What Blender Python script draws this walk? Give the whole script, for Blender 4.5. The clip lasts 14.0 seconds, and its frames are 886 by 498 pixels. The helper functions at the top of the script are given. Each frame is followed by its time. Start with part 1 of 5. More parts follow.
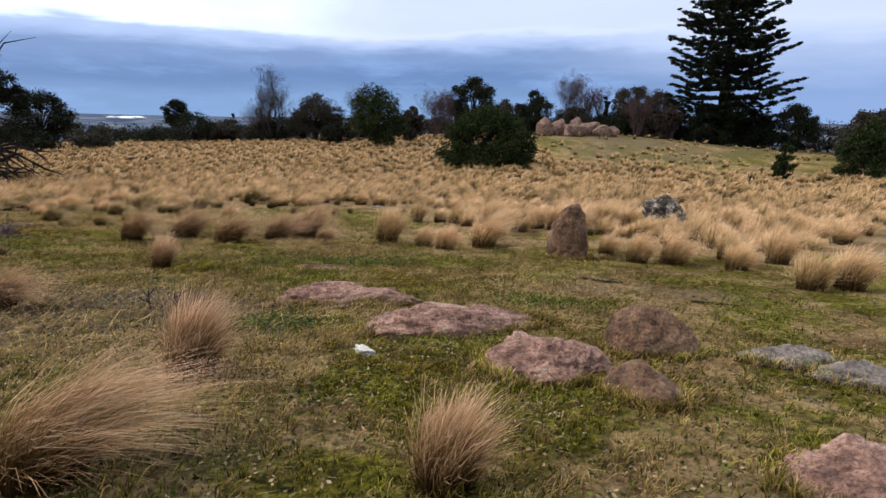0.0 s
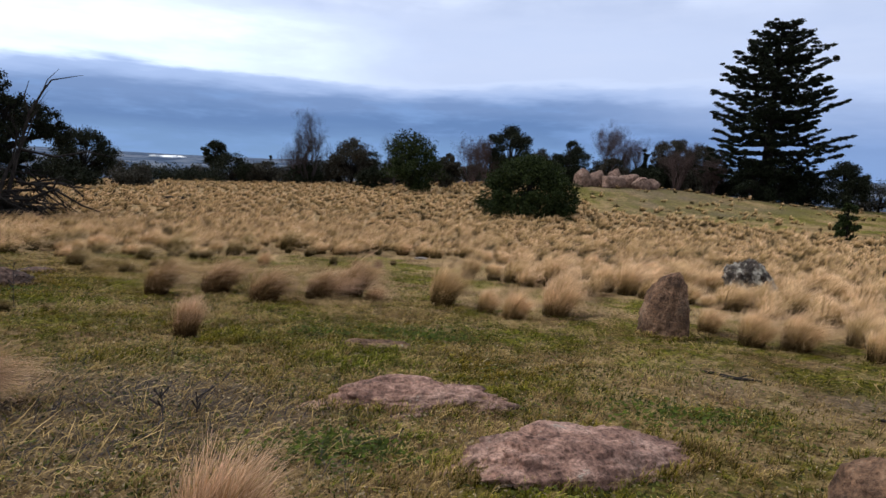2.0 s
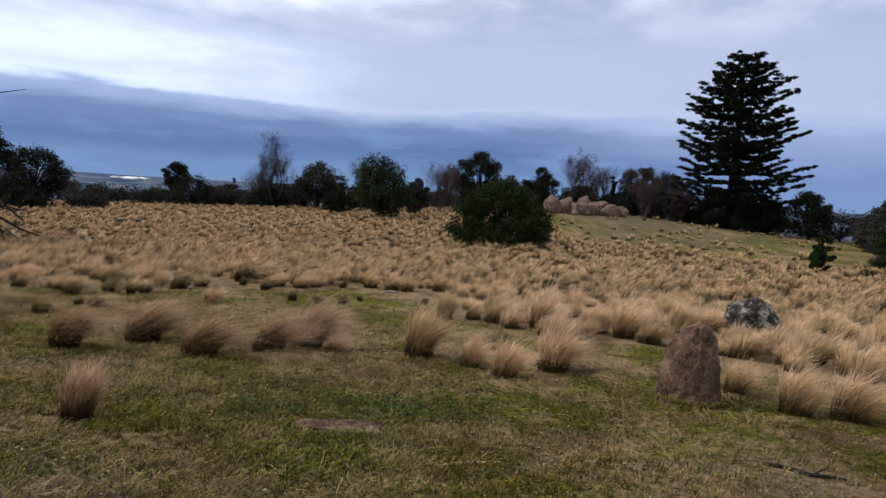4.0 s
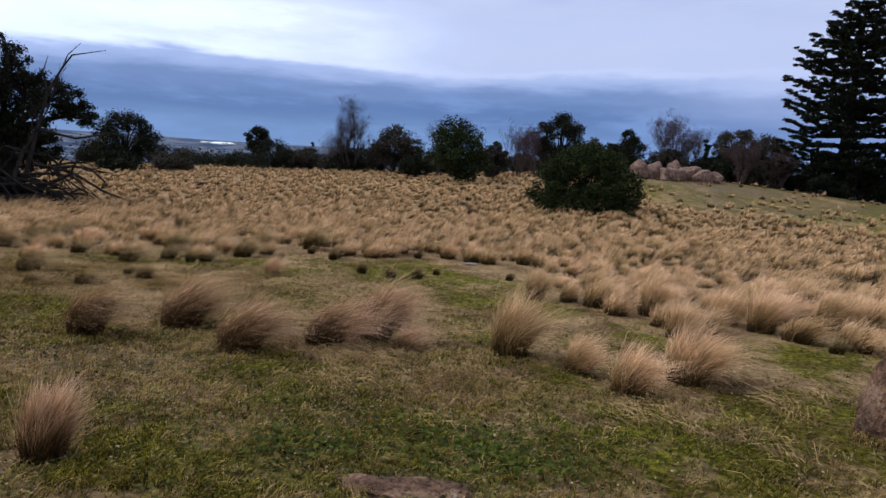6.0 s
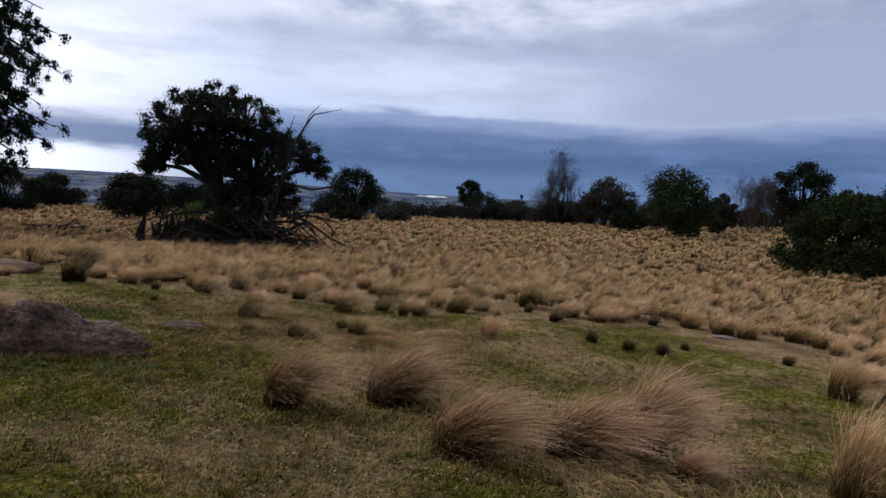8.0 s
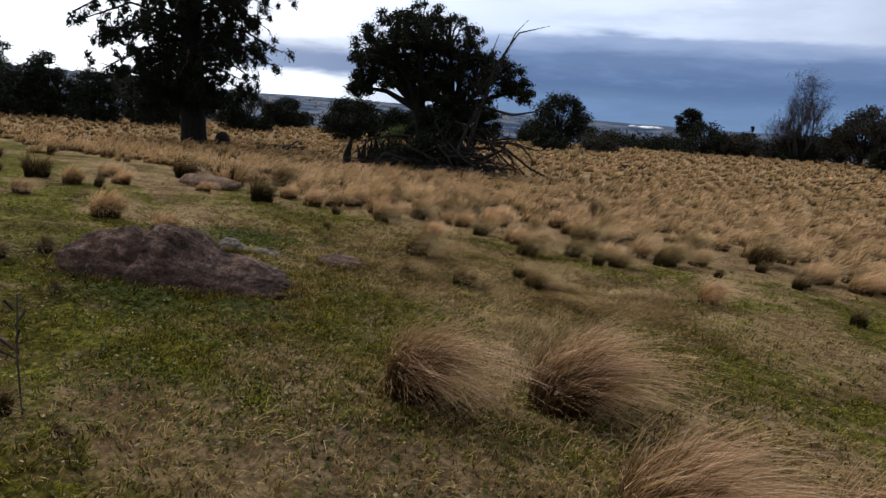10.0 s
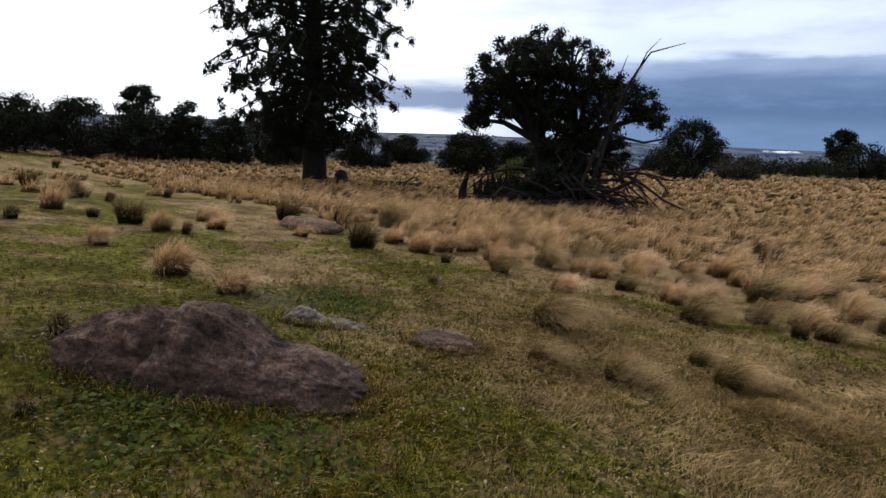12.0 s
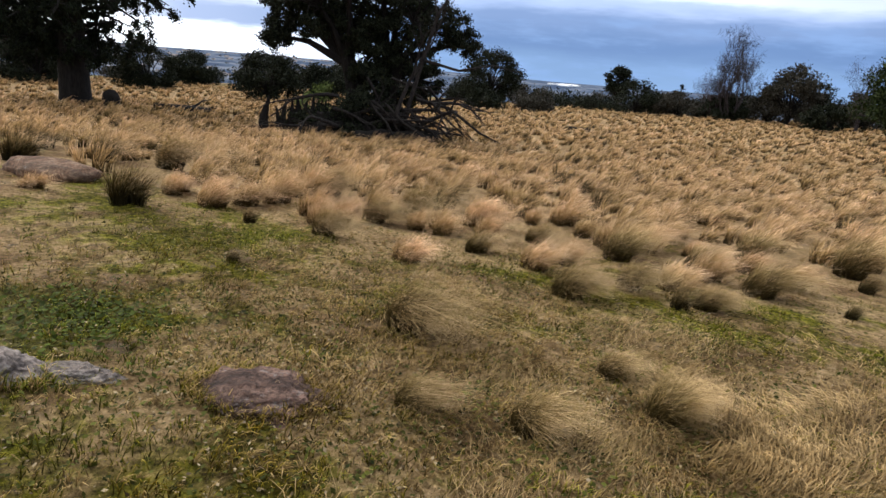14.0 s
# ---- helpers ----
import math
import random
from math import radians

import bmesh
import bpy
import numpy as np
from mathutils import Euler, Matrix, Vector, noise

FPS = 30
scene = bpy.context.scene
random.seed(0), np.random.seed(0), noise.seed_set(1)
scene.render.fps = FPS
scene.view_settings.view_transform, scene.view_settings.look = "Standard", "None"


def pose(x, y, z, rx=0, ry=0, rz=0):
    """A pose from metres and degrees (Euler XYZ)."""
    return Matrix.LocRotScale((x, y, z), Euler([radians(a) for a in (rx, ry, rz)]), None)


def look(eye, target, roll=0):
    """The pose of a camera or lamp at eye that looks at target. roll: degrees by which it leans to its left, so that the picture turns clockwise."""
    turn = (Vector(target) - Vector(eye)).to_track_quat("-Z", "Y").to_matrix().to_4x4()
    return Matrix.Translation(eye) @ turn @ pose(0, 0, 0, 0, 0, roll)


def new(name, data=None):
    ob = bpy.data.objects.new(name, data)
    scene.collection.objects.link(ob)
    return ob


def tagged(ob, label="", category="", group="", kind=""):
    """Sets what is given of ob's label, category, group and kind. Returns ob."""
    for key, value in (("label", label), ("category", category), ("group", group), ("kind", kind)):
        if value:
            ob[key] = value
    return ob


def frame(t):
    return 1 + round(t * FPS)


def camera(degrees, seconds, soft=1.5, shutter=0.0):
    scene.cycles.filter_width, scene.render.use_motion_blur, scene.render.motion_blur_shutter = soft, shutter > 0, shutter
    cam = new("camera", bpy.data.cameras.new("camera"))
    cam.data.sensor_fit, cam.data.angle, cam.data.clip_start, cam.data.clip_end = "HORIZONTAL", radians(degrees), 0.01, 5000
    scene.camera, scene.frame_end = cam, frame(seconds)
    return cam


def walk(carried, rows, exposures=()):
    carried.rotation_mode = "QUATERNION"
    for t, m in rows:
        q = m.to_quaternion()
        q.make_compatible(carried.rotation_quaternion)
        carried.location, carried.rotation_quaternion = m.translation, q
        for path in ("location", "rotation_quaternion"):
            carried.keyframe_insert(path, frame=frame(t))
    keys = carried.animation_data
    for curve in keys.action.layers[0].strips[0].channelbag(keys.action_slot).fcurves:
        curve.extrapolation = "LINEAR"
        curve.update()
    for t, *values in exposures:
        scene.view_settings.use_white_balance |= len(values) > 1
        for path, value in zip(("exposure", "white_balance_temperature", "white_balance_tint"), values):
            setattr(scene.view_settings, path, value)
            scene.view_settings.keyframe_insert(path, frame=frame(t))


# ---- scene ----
cam = camera(71.3, 14.0, soft=1.5)

PATH = [
    (0, (-0.157, 0.483, 1.511), (-0.132, 2.438, 1.086), 0.7),
    (0.5, (-0.283, 0.818, 1.515), (-0.334, 2.783, 1.146), 4.1),
    (1, (-0.509, 1.147, 1.505), (-0.47, 3.123, 1.195), -0.2),
    (1.5, (-0.644, 1.52, 1.476), (-0.741, 3.501, 1.216), -0.8),
    (2, (-0.75, 1.953, 1.495), (-0.818, 3.932, 1.214), 2.3),
    (2.5, (-0.859, 2.288, 1.499), (-0.716, 4.266, 1.238), 0.9),
    (3, (-0.793, 2.747, 1.482), (-0.697, 4.734, 1.275), 1.6),
    (3.2, (-0.813, 2.894, 1.495), (-0.742, 4.884, 1.308), 2.0),
    (5.3, (-1.066, 4.615, 1.413), (-1.052, 6.603, 1.196), 3.5),
    (5.5, (-1.053, 4.816, 1.367), (-1.096, 6.807, 1.183), 2.6),
    (6, (-1.178, 5.238, 1.355), (-1.379, 7.202, 1.035), 3.0),
    (6.5, (-1.481, 5.644, 1.313), (-1.916, 7.586, 1.109), -0.7),
    (7, (-1.743, 5.974, 1.295), (-2.371, 7.867, 1.145), -0.4),
    (7.2, (-1.826, 6.146, 1.281), (-2.573, 7.991, 1.096), 0.5),
    (9.3, (-2.451, 7.79, 1.09), (-3.353, 9.568, 0.931), 4.7),
    (9.5, (-2.558, 7.968, 1.091), (-3.52, 9.708, 0.871), 5.0),
    (10, (-2.803, 8.321, 1.086), (-4.136, 9.744, 0.641), 3.8),
    (10.5, (-3.149, 8.641, 1.075), (-4.509, 10.062, 0.715), 1.4),
    (11, (-3.519, 8.996, 1.007), (-5.14, 10.099, 0.611), 3.2),
    (11.5, (-3.923, 9.312, 0.987), (-5.593, 10.338, 0.592), 1.1),
    (12, (-4.363, 9.623, 0.975), (-5.96, 10.772, 0.617), 1.6),
    (12.5, (-4.746, 9.883, 0.956), (-6.239, 11.08, 0.375), 4.7),
    (13, (-5.258, 10.166, 0.975), (-6.548, 11.541, 0.307), 4.2),
    (13.5, (-5.68, 10.517, 1.002), (-6.94, 11.993, 0.519), 5.6),
    (14, (-6.012, 10.777, 0.937), (-7.132, 12.339, 0.382), 4.2),
]
walk(cam, [(t, look(eye, target, roll)) for t, eye, target, roll in PATH],
     [(0, 0.12, 6450, 11), (1.5, 0.05, 6400, 10), (2.0, -0.1, 6250, 10), (3.0, -0.35, 6250, 10), (5.5, -0.3, 6000, 16), (6.5, -0.25, 6000, 16), (7.0, -0.6, 6050, 15), (9.5, -0.8, 6150, 13), (10.0, -0.5, 6350, 10),
      (10.5, -0.1, 6250, 11), (11.0, -0.58, 6450, 10), (12.0, -0.42, 6450, 10), (12.5, -0.08, 6500, 10), (13.0, 0.17, 6500, 10), (14.0, 0.3, 6500, 10)])

# ---- light ----
def sky_world():
    w = bpy.data.worlds.new("overcast_sky")
    scene.world = w
    w.use_nodes = True
    nt = w.node_tree
    N, L = nt.nodes, nt.links
    N.clear()

    def m(op, a, b=None, c=None, clamp=False):
        n = N.new("ShaderNodeMath")
        n.operation, n.use_clamp = op, clamp
        for i, v in enumerate((a, b, c)):
            if v is None:
                continue
            if isinstance(v, (int, float)):
                n.inputs[i].default_value = v
            else:
                L.new(v, n.inputs[i])
        return n.outputs[0]

    def smooth(v, lo, hi):
        n = N.new("ShaderNodeMapRange")
        n.interpolation_type = "SMOOTHSTEP"
        L.new(v, n.inputs[0])
        n.inputs[1].default_value, n.inputs[2].default_value = lo, hi
        return n.outputs[0]

    def mix(f, a, b):
        n = N.new("ShaderNodeMix")
        n.data_type = "RGBA"
        if isinstance(f, float):
            n.inputs[0].default_value = f
        else:
            L.new(f, n.inputs[0])
        for i, v in ((6, a), (7, b)):
            if isinstance(v, tuple):
                n.inputs[i].default_value = (*v, 1)
            else:
                L.new(v, n.inputs[i])
        return n.outputs[2]

    def noise_at(x, y, z, scale, detail=4.0, rough=0.55):
        c = N.new("ShaderNodeCombineXYZ")
        for i, v in enumerate((x, y, z)):
            if isinstance(v, (int, float)):
                c.inputs[i].default_value = v
            else:
                L.new(v, c.inputs[i])
        n = N.new("ShaderNodeTexNoise")
        n.inputs["Scale"].default_value = scale
        n.inputs["Detail"].default_value = detail
        n.inputs["Roughness"].default_value = rough
        L.new(c.outputs[0], n.inputs["Vector"])
        return n.outputs[0]

    tc = N.new("ShaderNodeTexCoord")
    sep = N.new("ShaderNodeSeparateXYZ")
    L.new(tc.outputs["Generated"], sep.inputs[0])
    x, y, z = sep.outputs
    el = m("MULTIPLY", m("ARCSINE", z), 57.2958)
    az = m("MULTIPLY", m("ARCTAN2", x, y), 57.2958)
    # long flat streaks of cloud low down, broader billows higher up
    streak = noise_at(m("MULTIPLY", az, 0.035), m("MULTIPLY", el, 0.22), 3.0, 1.0, 5.0, 0.6)
    fine = noise_at(m("MULTIPLY", az, 0.12), m("MULTIPLY", el, 0.55), 7.0, 1.0, 4.0, 0.6)
    billow = noise_at(m("MULTIPLY", az, 0.05), m("MULTIPLY", el, 0.12), 11.0, 1.0, 5.0, 0.55)
    warp = m("ADD", m("MULTIPLY", m("SUBTRACT", streak, 0.5), 4.2), m("MULTIPLY", m("SUBTRACT", fine, 0.5), 1.5))
    e2 = m("ADD", el, warp)
    ramp = N.new("ShaderNodeValToRGB")
    ramp.color_ramp.interpolation = "EASE"
    stops = [(-1.0, (0.22, 0.36, 0.60)), (0.8, (0.18, 0.31, 0.55)), (3.0, (0.125, 0.225, 0.45)), (5.0, (0.185, 0.285, 0.52)),
             (6.4, (0.40, 0.52, 0.80)), (7.4, (0.96, 1.09, 1.34)), (10.2, (1.04, 1.16, 1.40)), (13.5, (0.62, 0.70, 0.92)), (20.0, (0.72, 0.79, 1.0))]
    cr = ramp.color_ramp
    while len(cr.elements) < len(stops):
        cr.elements.new(0.5)
    for e, (deg, col) in zip(cr.elements, stops):
        e.position, e.color = (deg + 1.0) / 21.0, (*col, 1)
    L.new(m("DIVIDE", m("ADD", e2, 1.0), 21.0, clamp=True), ramp.inputs[0])
    low = ramp.outputs[0]
    low = mix(m("MULTIPLY", m("MULTIPLY", smooth(fine, 0.46, 0.70), 0.6), m("SUBTRACT", 1.0, smooth(e2, 4.5, 6.5))), low, (0.22, 0.37, 0.68))
    # towards the right the storm band thins into a pale lavender
    right = smooth(m("ADD", az, m("MULTIPLY", m("SUBTRACT", billow, 0.5), 24.0)), 6.0, 36.0)
    pale = mix(smooth(m("ADD", e2, 0.0), 2.0, 7.5), (0.25, 0.37, 0.66), (0.60, 0.69, 0.92))
    low = mix(m("MULTIPLY", right, 0.72), low, pale)
    low = mix(m("MULTIPLY", m("MULTIPLY", smooth(m("ADD", az, m("MULTIPLY", m("SUBTRACT", billow, 0.5), 30.0)), -28.0, 0.0), smooth(e2, 5.6, 7.6)), 0.9), low, (0.53, 0.61, 0.82))
    # towards the left a bright white break under the clouds
    left = smooth(m("MULTIPLY", az, -1.0), 38.0, 60.0)
    glow = mix(smooth(m("SUBTRACT", e2, m("MULTIPLY", left, 0.4)), 1.0, 2.0), (1.6, 1.7, 1.85), (0.34, 0.44, 0.68))
    glow = mix(smooth(e2, 3.6, 6.0), glow, (1.6, 1.66, 1.8))
    low = mix(left, low, glow)
    far_left = smooth(m("MULTIPLY", az, -1.0), 58.0, 70.0)
    low = mix(far_left, low, (1.75, 1.8, 1.9))
    # grey billows overhead, and a plain overcast behind
    high = mix(smooth(billow, 0.40, 0.60), (0.40, 0.49, 0.68), (1.35, 1.42, 1.56))
    high = mix(smooth(m("ADD", m("MULTIPLY", fine, 0.5), m("MULTIPLY", streak, 0.5)), 0.44, 0.66), high, (0.60, 0.68, 0.86))
    high = mix(m("MULTIPLY", m("MULTIPLY", smooth(m("MULTIPLY", az, -1.0), 4.0, 26.0), smooth(billow, 0.34, 0.62)), 0.8), high, (1.55, 1.6, 1.7))
    high = mix(m("MULTIPLY", smooth(az, -18.0, 4.0), 0.55), high, (0.54, 0.61, 0.80))
    # an overcast sky is brightest overhead
    high = mix(smooth(el, 24.0, 65.0), high, (1.40, 1.43, 1.45))
    up = smooth(m("ADD", el, m("MULTIPLY", warp, 1.0)), 11.0, 17.0)
    cloud = mix(up, low, high)
    wisp = smooth(noise_at(m("MULTIPLY", az, 0.09), m("MULTIPLY", el, 0.40), 23.0, 1.0, 6.0, 0.62), 0.42, 0.68)
    cloud = mix(m("MULTIPLY", m("MULTIPLY", wisp, 0.38), smooth(e2, 6.0, 8.0)), cloud, (0.62, 0.69, 0.88))
    back = smooth(m("ABSOLUTE", az), 95.0, 130.0)
    cloud = mix(m("MULTIPLY", back, 0.85), cloud, (0.75, 0.79, 0.86))

    sky = N.new("ShaderNodeTexSky")
    sky.sky_type, sky.sun_disc = "NISHITA", False
    sky.sun_elevation, sky.sun_rotation = radians(42), radians(-82)
    bg_sky, bg_cloud, mx, out = N.new("ShaderNodeBackground"), N.new("ShaderNodeBackground"), N.new("ShaderNodeMixShader"), N.new("ShaderNodeOutputWorld")
    L.new(sky.outputs[0], bg_sky.inputs[0])
    bg_sky.inputs[1].default_value = 0.08
    L.new(cloud, bg_cloud.inputs[0])
    bg_cloud.inputs[1].default_value = 1.18
    mx.inputs[0].default_value = 0.94
    L.new(bg_sky.outputs[0], mx.inputs[1])
    L.new(bg_cloud.outputs[0], mx.inputs[2])
    L.new(mx.outputs[0], out.inputs[0])


sky_world()
sun_data = bpy.data.lights.new("sun", "SUN")
sun_data.energy, sun_data.angle, sun_data.color = 2.7, radians(12), (1.0, 0.95, 0.88)
sun = new("sun", sun_data)
SUN_AZ, SUN_EL = radians(-82), radians(42)
sun.matrix_world = look((40 * math.sin(SUN_AZ), 40 * math.cos(SUN_AZ), 40 * math.tan(SUN_EL)), (0, 0, 0))


# ---- materials ----
def material(name, rough=0.85, spec=0.25):
    mat = bpy.data.materials.new(name)
    mat.use_nodes = True
    nt = mat.node_tree
    b = nt.nodes["Principled BSDF"]
    b.inputs["Roughness"].default_value = rough
    b.inputs["Specular IOR Level"].default_value = spec
    return mat, nt, b


def tex(nt, kind, scale, vector=None, **sets):
    n = nt.nodes.new(kind)
    n.inputs["Scale"].default_value = scale
    for k, v in sets.items():
        n.inputs[k].default_value = v
    if vector is not None:
        nt.links.new(vector, n.inputs["Vector"])
    return n


def ramp_of(nt, fac, stops):
    n = nt.nodes.new("ShaderNodeValToRGB")
    while len(n.color_ramp.elements) < len(stops):
        n.color_ramp.elements.new(0.5)
    for e, (p, c) in zip(n.color_ramp.elements, stops):
        e.position, e.color = p, (*c, 1)
    nt.links.new(fac, n.inputs[0])
    return n.outputs[0]


def blend(nt, fac, a, b, mode="MIX"):
    n = nt.nodes.new("ShaderNodeMix")
    n.data_type, n.blend_type = "RGBA", mode
    for i, v in ((0, fac), (6, a), (7, b)):
        if isinstance(v, (int, float)):
            n.inputs[i].default_value = v
        elif isinstance(v, tuple):
            n.inputs[i].default_value = (*v, 1)
        else:
            nt.links.new(v, n.inputs[i])
    return n.outputs[2]


def bump(nt, b, height, strength, distance):
    n = nt.nodes.new("ShaderNodeBump")
    n.inputs["Strength"].default_value, n.inputs["Distance"].default_value = strength, distance
    nt.links.new(height, n.inputs["Height"])
    nt.links.new(n.outputs[0], b.inputs["Normal"])


def position(nt):
    return nt.nodes.new("ShaderNodeNewGeometry").outputs["Position"]


def ground_material():
    mat, nt, b = material("meadow_ground", 0.95, 0.05)
    p = position(nt)
    mid = tex(nt, "ShaderNodeTexNoise", 3.2, p, Detail=6.0, Roughness=0.65)
    fine = tex(nt, "ShaderNodeTexNoise", 17.0, p, Detail=7.0, Roughness=0.75)
    patchy = tex(nt, "ShaderNodeTexNoise", 1.3, p, Detail=4.0, Roughness=0.6)
    green = ramp_of(nt, fine.outputs[0], [(0.36, (0.018, 0.018, 0.005)), (0.50, (0.105, 0.106, 0.013)), (0.66, (0.30, 0.27, 0.045))])
    dry = ramp_of(nt, fine.outputs[0], [(0.32, (0.060, 0.043, 0.022)), (0.48, (0.26, 0.185, 0.105)), (0.68, (0.52, 0.375, 0.245))])
    at = nt.nodes.new("ShaderNodeAttribute")
    at.attribute_name = "straw"
    add = nt.nodes.new("ShaderNodeMath")
    add.operation = "ADD"
    nt.links.new(at.outputs["Fac"], add.inputs[0])
    sub = nt.nodes.new("ShaderNodeMath")
    sub.operation = "MULTIPLY_ADD"
    nt.links.new(mid.outputs[0], sub.inputs[0])
    sub.inputs[1].default_value, sub.inputs[2].default_value = 2.6, -1.3
    nt.links.new(sub.outputs[0], add.inputs[1])
    fac = ramp_of(nt, add.outputs[0], [(0.25, (0, 0, 0)), (0.75, (1, 1, 1))])
    col = blend(nt, fac, green, dry)
    col = blend(nt, 1.0, col, ramp_of(nt, patchy.outputs[0], [(0.36, (0.50, 0.43, 0.36)), (0.6, (1.0, 0.96, 0.80))]), "MULTIPLY")
    soil = ramp_of(nt, mid.outputs[0], [(0.60, (0, 0, 0)), (0.70, (0.8, 0.8, 0.8))])
    col = blend(nt, soil, col, (0.11, 0.085, 0.060))
    at3 = nt.nodes.new("ShaderNodeAttribute")
    at3.attribute_name = "soil"
    earth = ramp_of(nt, fine.outputs[0], [(0.34, (0.040, 0.030, 0.022)), (0.5, (0.105, 0.080, 0.060)), (0.68, (0.23, 0.18, 0.13))])
    col = blend(nt, at3.outputs["Fac"], col, earth)
    # bluish distance haze painted into the colour of the far plain and hills
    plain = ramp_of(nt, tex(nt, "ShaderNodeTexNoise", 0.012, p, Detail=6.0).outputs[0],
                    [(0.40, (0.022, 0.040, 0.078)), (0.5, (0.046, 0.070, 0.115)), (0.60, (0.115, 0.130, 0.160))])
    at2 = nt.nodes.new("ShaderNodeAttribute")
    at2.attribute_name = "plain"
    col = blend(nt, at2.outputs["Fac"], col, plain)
    nt.links.new(col, b.inputs["Base Color"])
    bump(nt, b, fine.outputs[0], 1.0, 0.06)
    return mat


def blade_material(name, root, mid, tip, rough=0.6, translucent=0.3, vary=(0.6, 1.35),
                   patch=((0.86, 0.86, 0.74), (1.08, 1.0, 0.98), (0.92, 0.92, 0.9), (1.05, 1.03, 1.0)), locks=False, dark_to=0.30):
    """Grass that changes colour from its root to its tip, a little different from blade to blade. Tussock roots are
    painted darker for base shade.
    """
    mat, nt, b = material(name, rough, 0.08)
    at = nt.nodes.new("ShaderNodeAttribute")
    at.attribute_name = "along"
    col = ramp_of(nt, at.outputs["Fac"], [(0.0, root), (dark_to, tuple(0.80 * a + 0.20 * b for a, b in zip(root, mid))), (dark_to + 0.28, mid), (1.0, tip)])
    geo = nt.nodes.new("ShaderNodeNewGeometry")
    hsv = nt.nodes.new("ShaderNodeHueSaturation")
    mr = nt.nodes.new("ShaderNodeMapRange")
    mr.inputs[3].default_value, mr.inputs[4].default_value = vary
    nt.links.new(geo.outputs["Random Per Island"], mr.inputs[0])
    nt.links.new(mr.outputs[0], hsv.inputs["Value"])
    if locks:
        at2 = nt.nodes.new("ShaderNodeAttribute")
        at2.attribute_name = "tone"
        col = blend(nt, 1.0, col, ramp_of(nt, at2.outputs["Fac"], [(0.0, (0.58, 0.55, 0.48)), (0.4, (0.96, 0.94, 0.90)), (1.0, (1.22, 1.20, 1.18))]), "MULTIPLY")
    nt.links.new(col, hsv.inputs["Color"])
    big = tex(nt, "ShaderNodeTexNoise", 0.7, geo.outputs["Position"], Detail=4.0)
    tint = ramp_of(nt, big.outputs[0], [(0.35, patch[0]), (0.62, patch[1])])
    col = blend(nt, 1.0, hsv.outputs[0], tint, "MULTIPLY")
    small = tex(nt, "ShaderNodeTexNoise", 3.3, geo.outputs["Position"], Detail=3.0)
    col = blend(nt, 1.0, col, ramp_of(nt, small.outputs[0], [(0.36, patch[2]), (0.6, patch[3])]), "MULTIPLY")
    nt.links.new(col, b.inputs["Base Color"])
    tr = nt.nodes.new("ShaderNodeBsdfTranslucent")
    nt.links.new(col, tr.inputs[0])
    mx = nt.nodes.new("ShaderNodeMixShader")
    mx.inputs[0].default_value = translucent
    out = nt.nodes["Material Output"]
    nt.links.new(b.outputs[0], mx.inputs[1])
    nt.links.new(tr.outputs[0], mx.inputs[2])
    nt.links.new(mx.outputs[0], out.inputs[0])
    return mat


def rock_material(name, dark, mid, light, lichen=None, amount=0.55):
    mat, nt, b = material(name, 0.9, 0.2)
    tc = nt.nodes.new("ShaderNodeTexCoord").outputs["Object"]
    big = tex(nt, "ShaderNodeTexNoise", 3.6, tc, Detail=7.0, Roughness=0.7)
    stain = tex(nt, "ShaderNodeTexNoise", 1.7, tc, Detail=5.0, Roughness=0.7)
    grain = tex(nt, "ShaderNodeTexNoise", 45.0, tc, Detail=4.0, Roughness=0.7)
    col = ramp_of(nt, big.outputs[0], [(0.37, dark), (0.50, mid), (0.62, light)])
    g = ramp_of(nt, grain.outputs[0], [(0.36, (0.42, 0.40, 0.39)), (0.50, (1, 1, 1)), (0.66, (1.45, 1.40, 1.34))])
    col = blend(nt, 0.9, col, g, "MULTIPLY")
    col = blend(nt, ramp_of(nt, stain.outputs[0], [(0.52, (0, 0, 0)), (0.64, (0.75, 0.75, 0.75))]), col, tuple(0.55 * c for c in dark))
    if lichen:
        sp = tex(nt, "ShaderNodeTexNoise", 6.5, tc, Detail=6.0, Roughness=0.75)
        f = ramp_of(nt, sp.outputs[0], [(amount, (0, 0, 0)), (amount + 0.06, (0.85, 0.85, 0.85))])
        col = blend(nt, f, col, lichen)
    pit = tex(nt, "ShaderNodeTexVoronoi", 16.0, tc)
    nt.links.new(col, b.inputs["Base Color"])
    h = blend(nt, 0.4, grain.outputs[0], pit.outputs[0])
    h = blend(nt, 0.4, h, big.outputs[0])
    bump(nt, b, h, 1.0, 0.08)
    return mat


def leaf_material(name, dark, light, translucent=0.2, rough=0.65):
    mat, nt, b = material(name, rough, 0.05)
    geo = nt.nodes.new("ShaderNodeNewGeometry")
    col = ramp_of(nt, geo.outputs["Random Per Island"], [(0.0, dark), (0.65, tuple((a + c) / 2 for a, c in zip(dark, light))), (1.0, light)])
    nt.links.new(col, b.inputs["Base Color"])
    tr = nt.nodes.new("ShaderNodeBsdfTranslucent")
    nt.links.new(col, tr.inputs[0])
    mx = nt.nodes.new("ShaderNodeMixShader")
    mx.inputs[0].default_value = translucent
    nt.links.new(b.outputs[0], mx.inputs[1])
    nt.links.new(tr.outputs[0], mx.inputs[2])
    nt.links.new(mx.outputs[0], nt.nodes["Material Output"].inputs[0])
    return mat


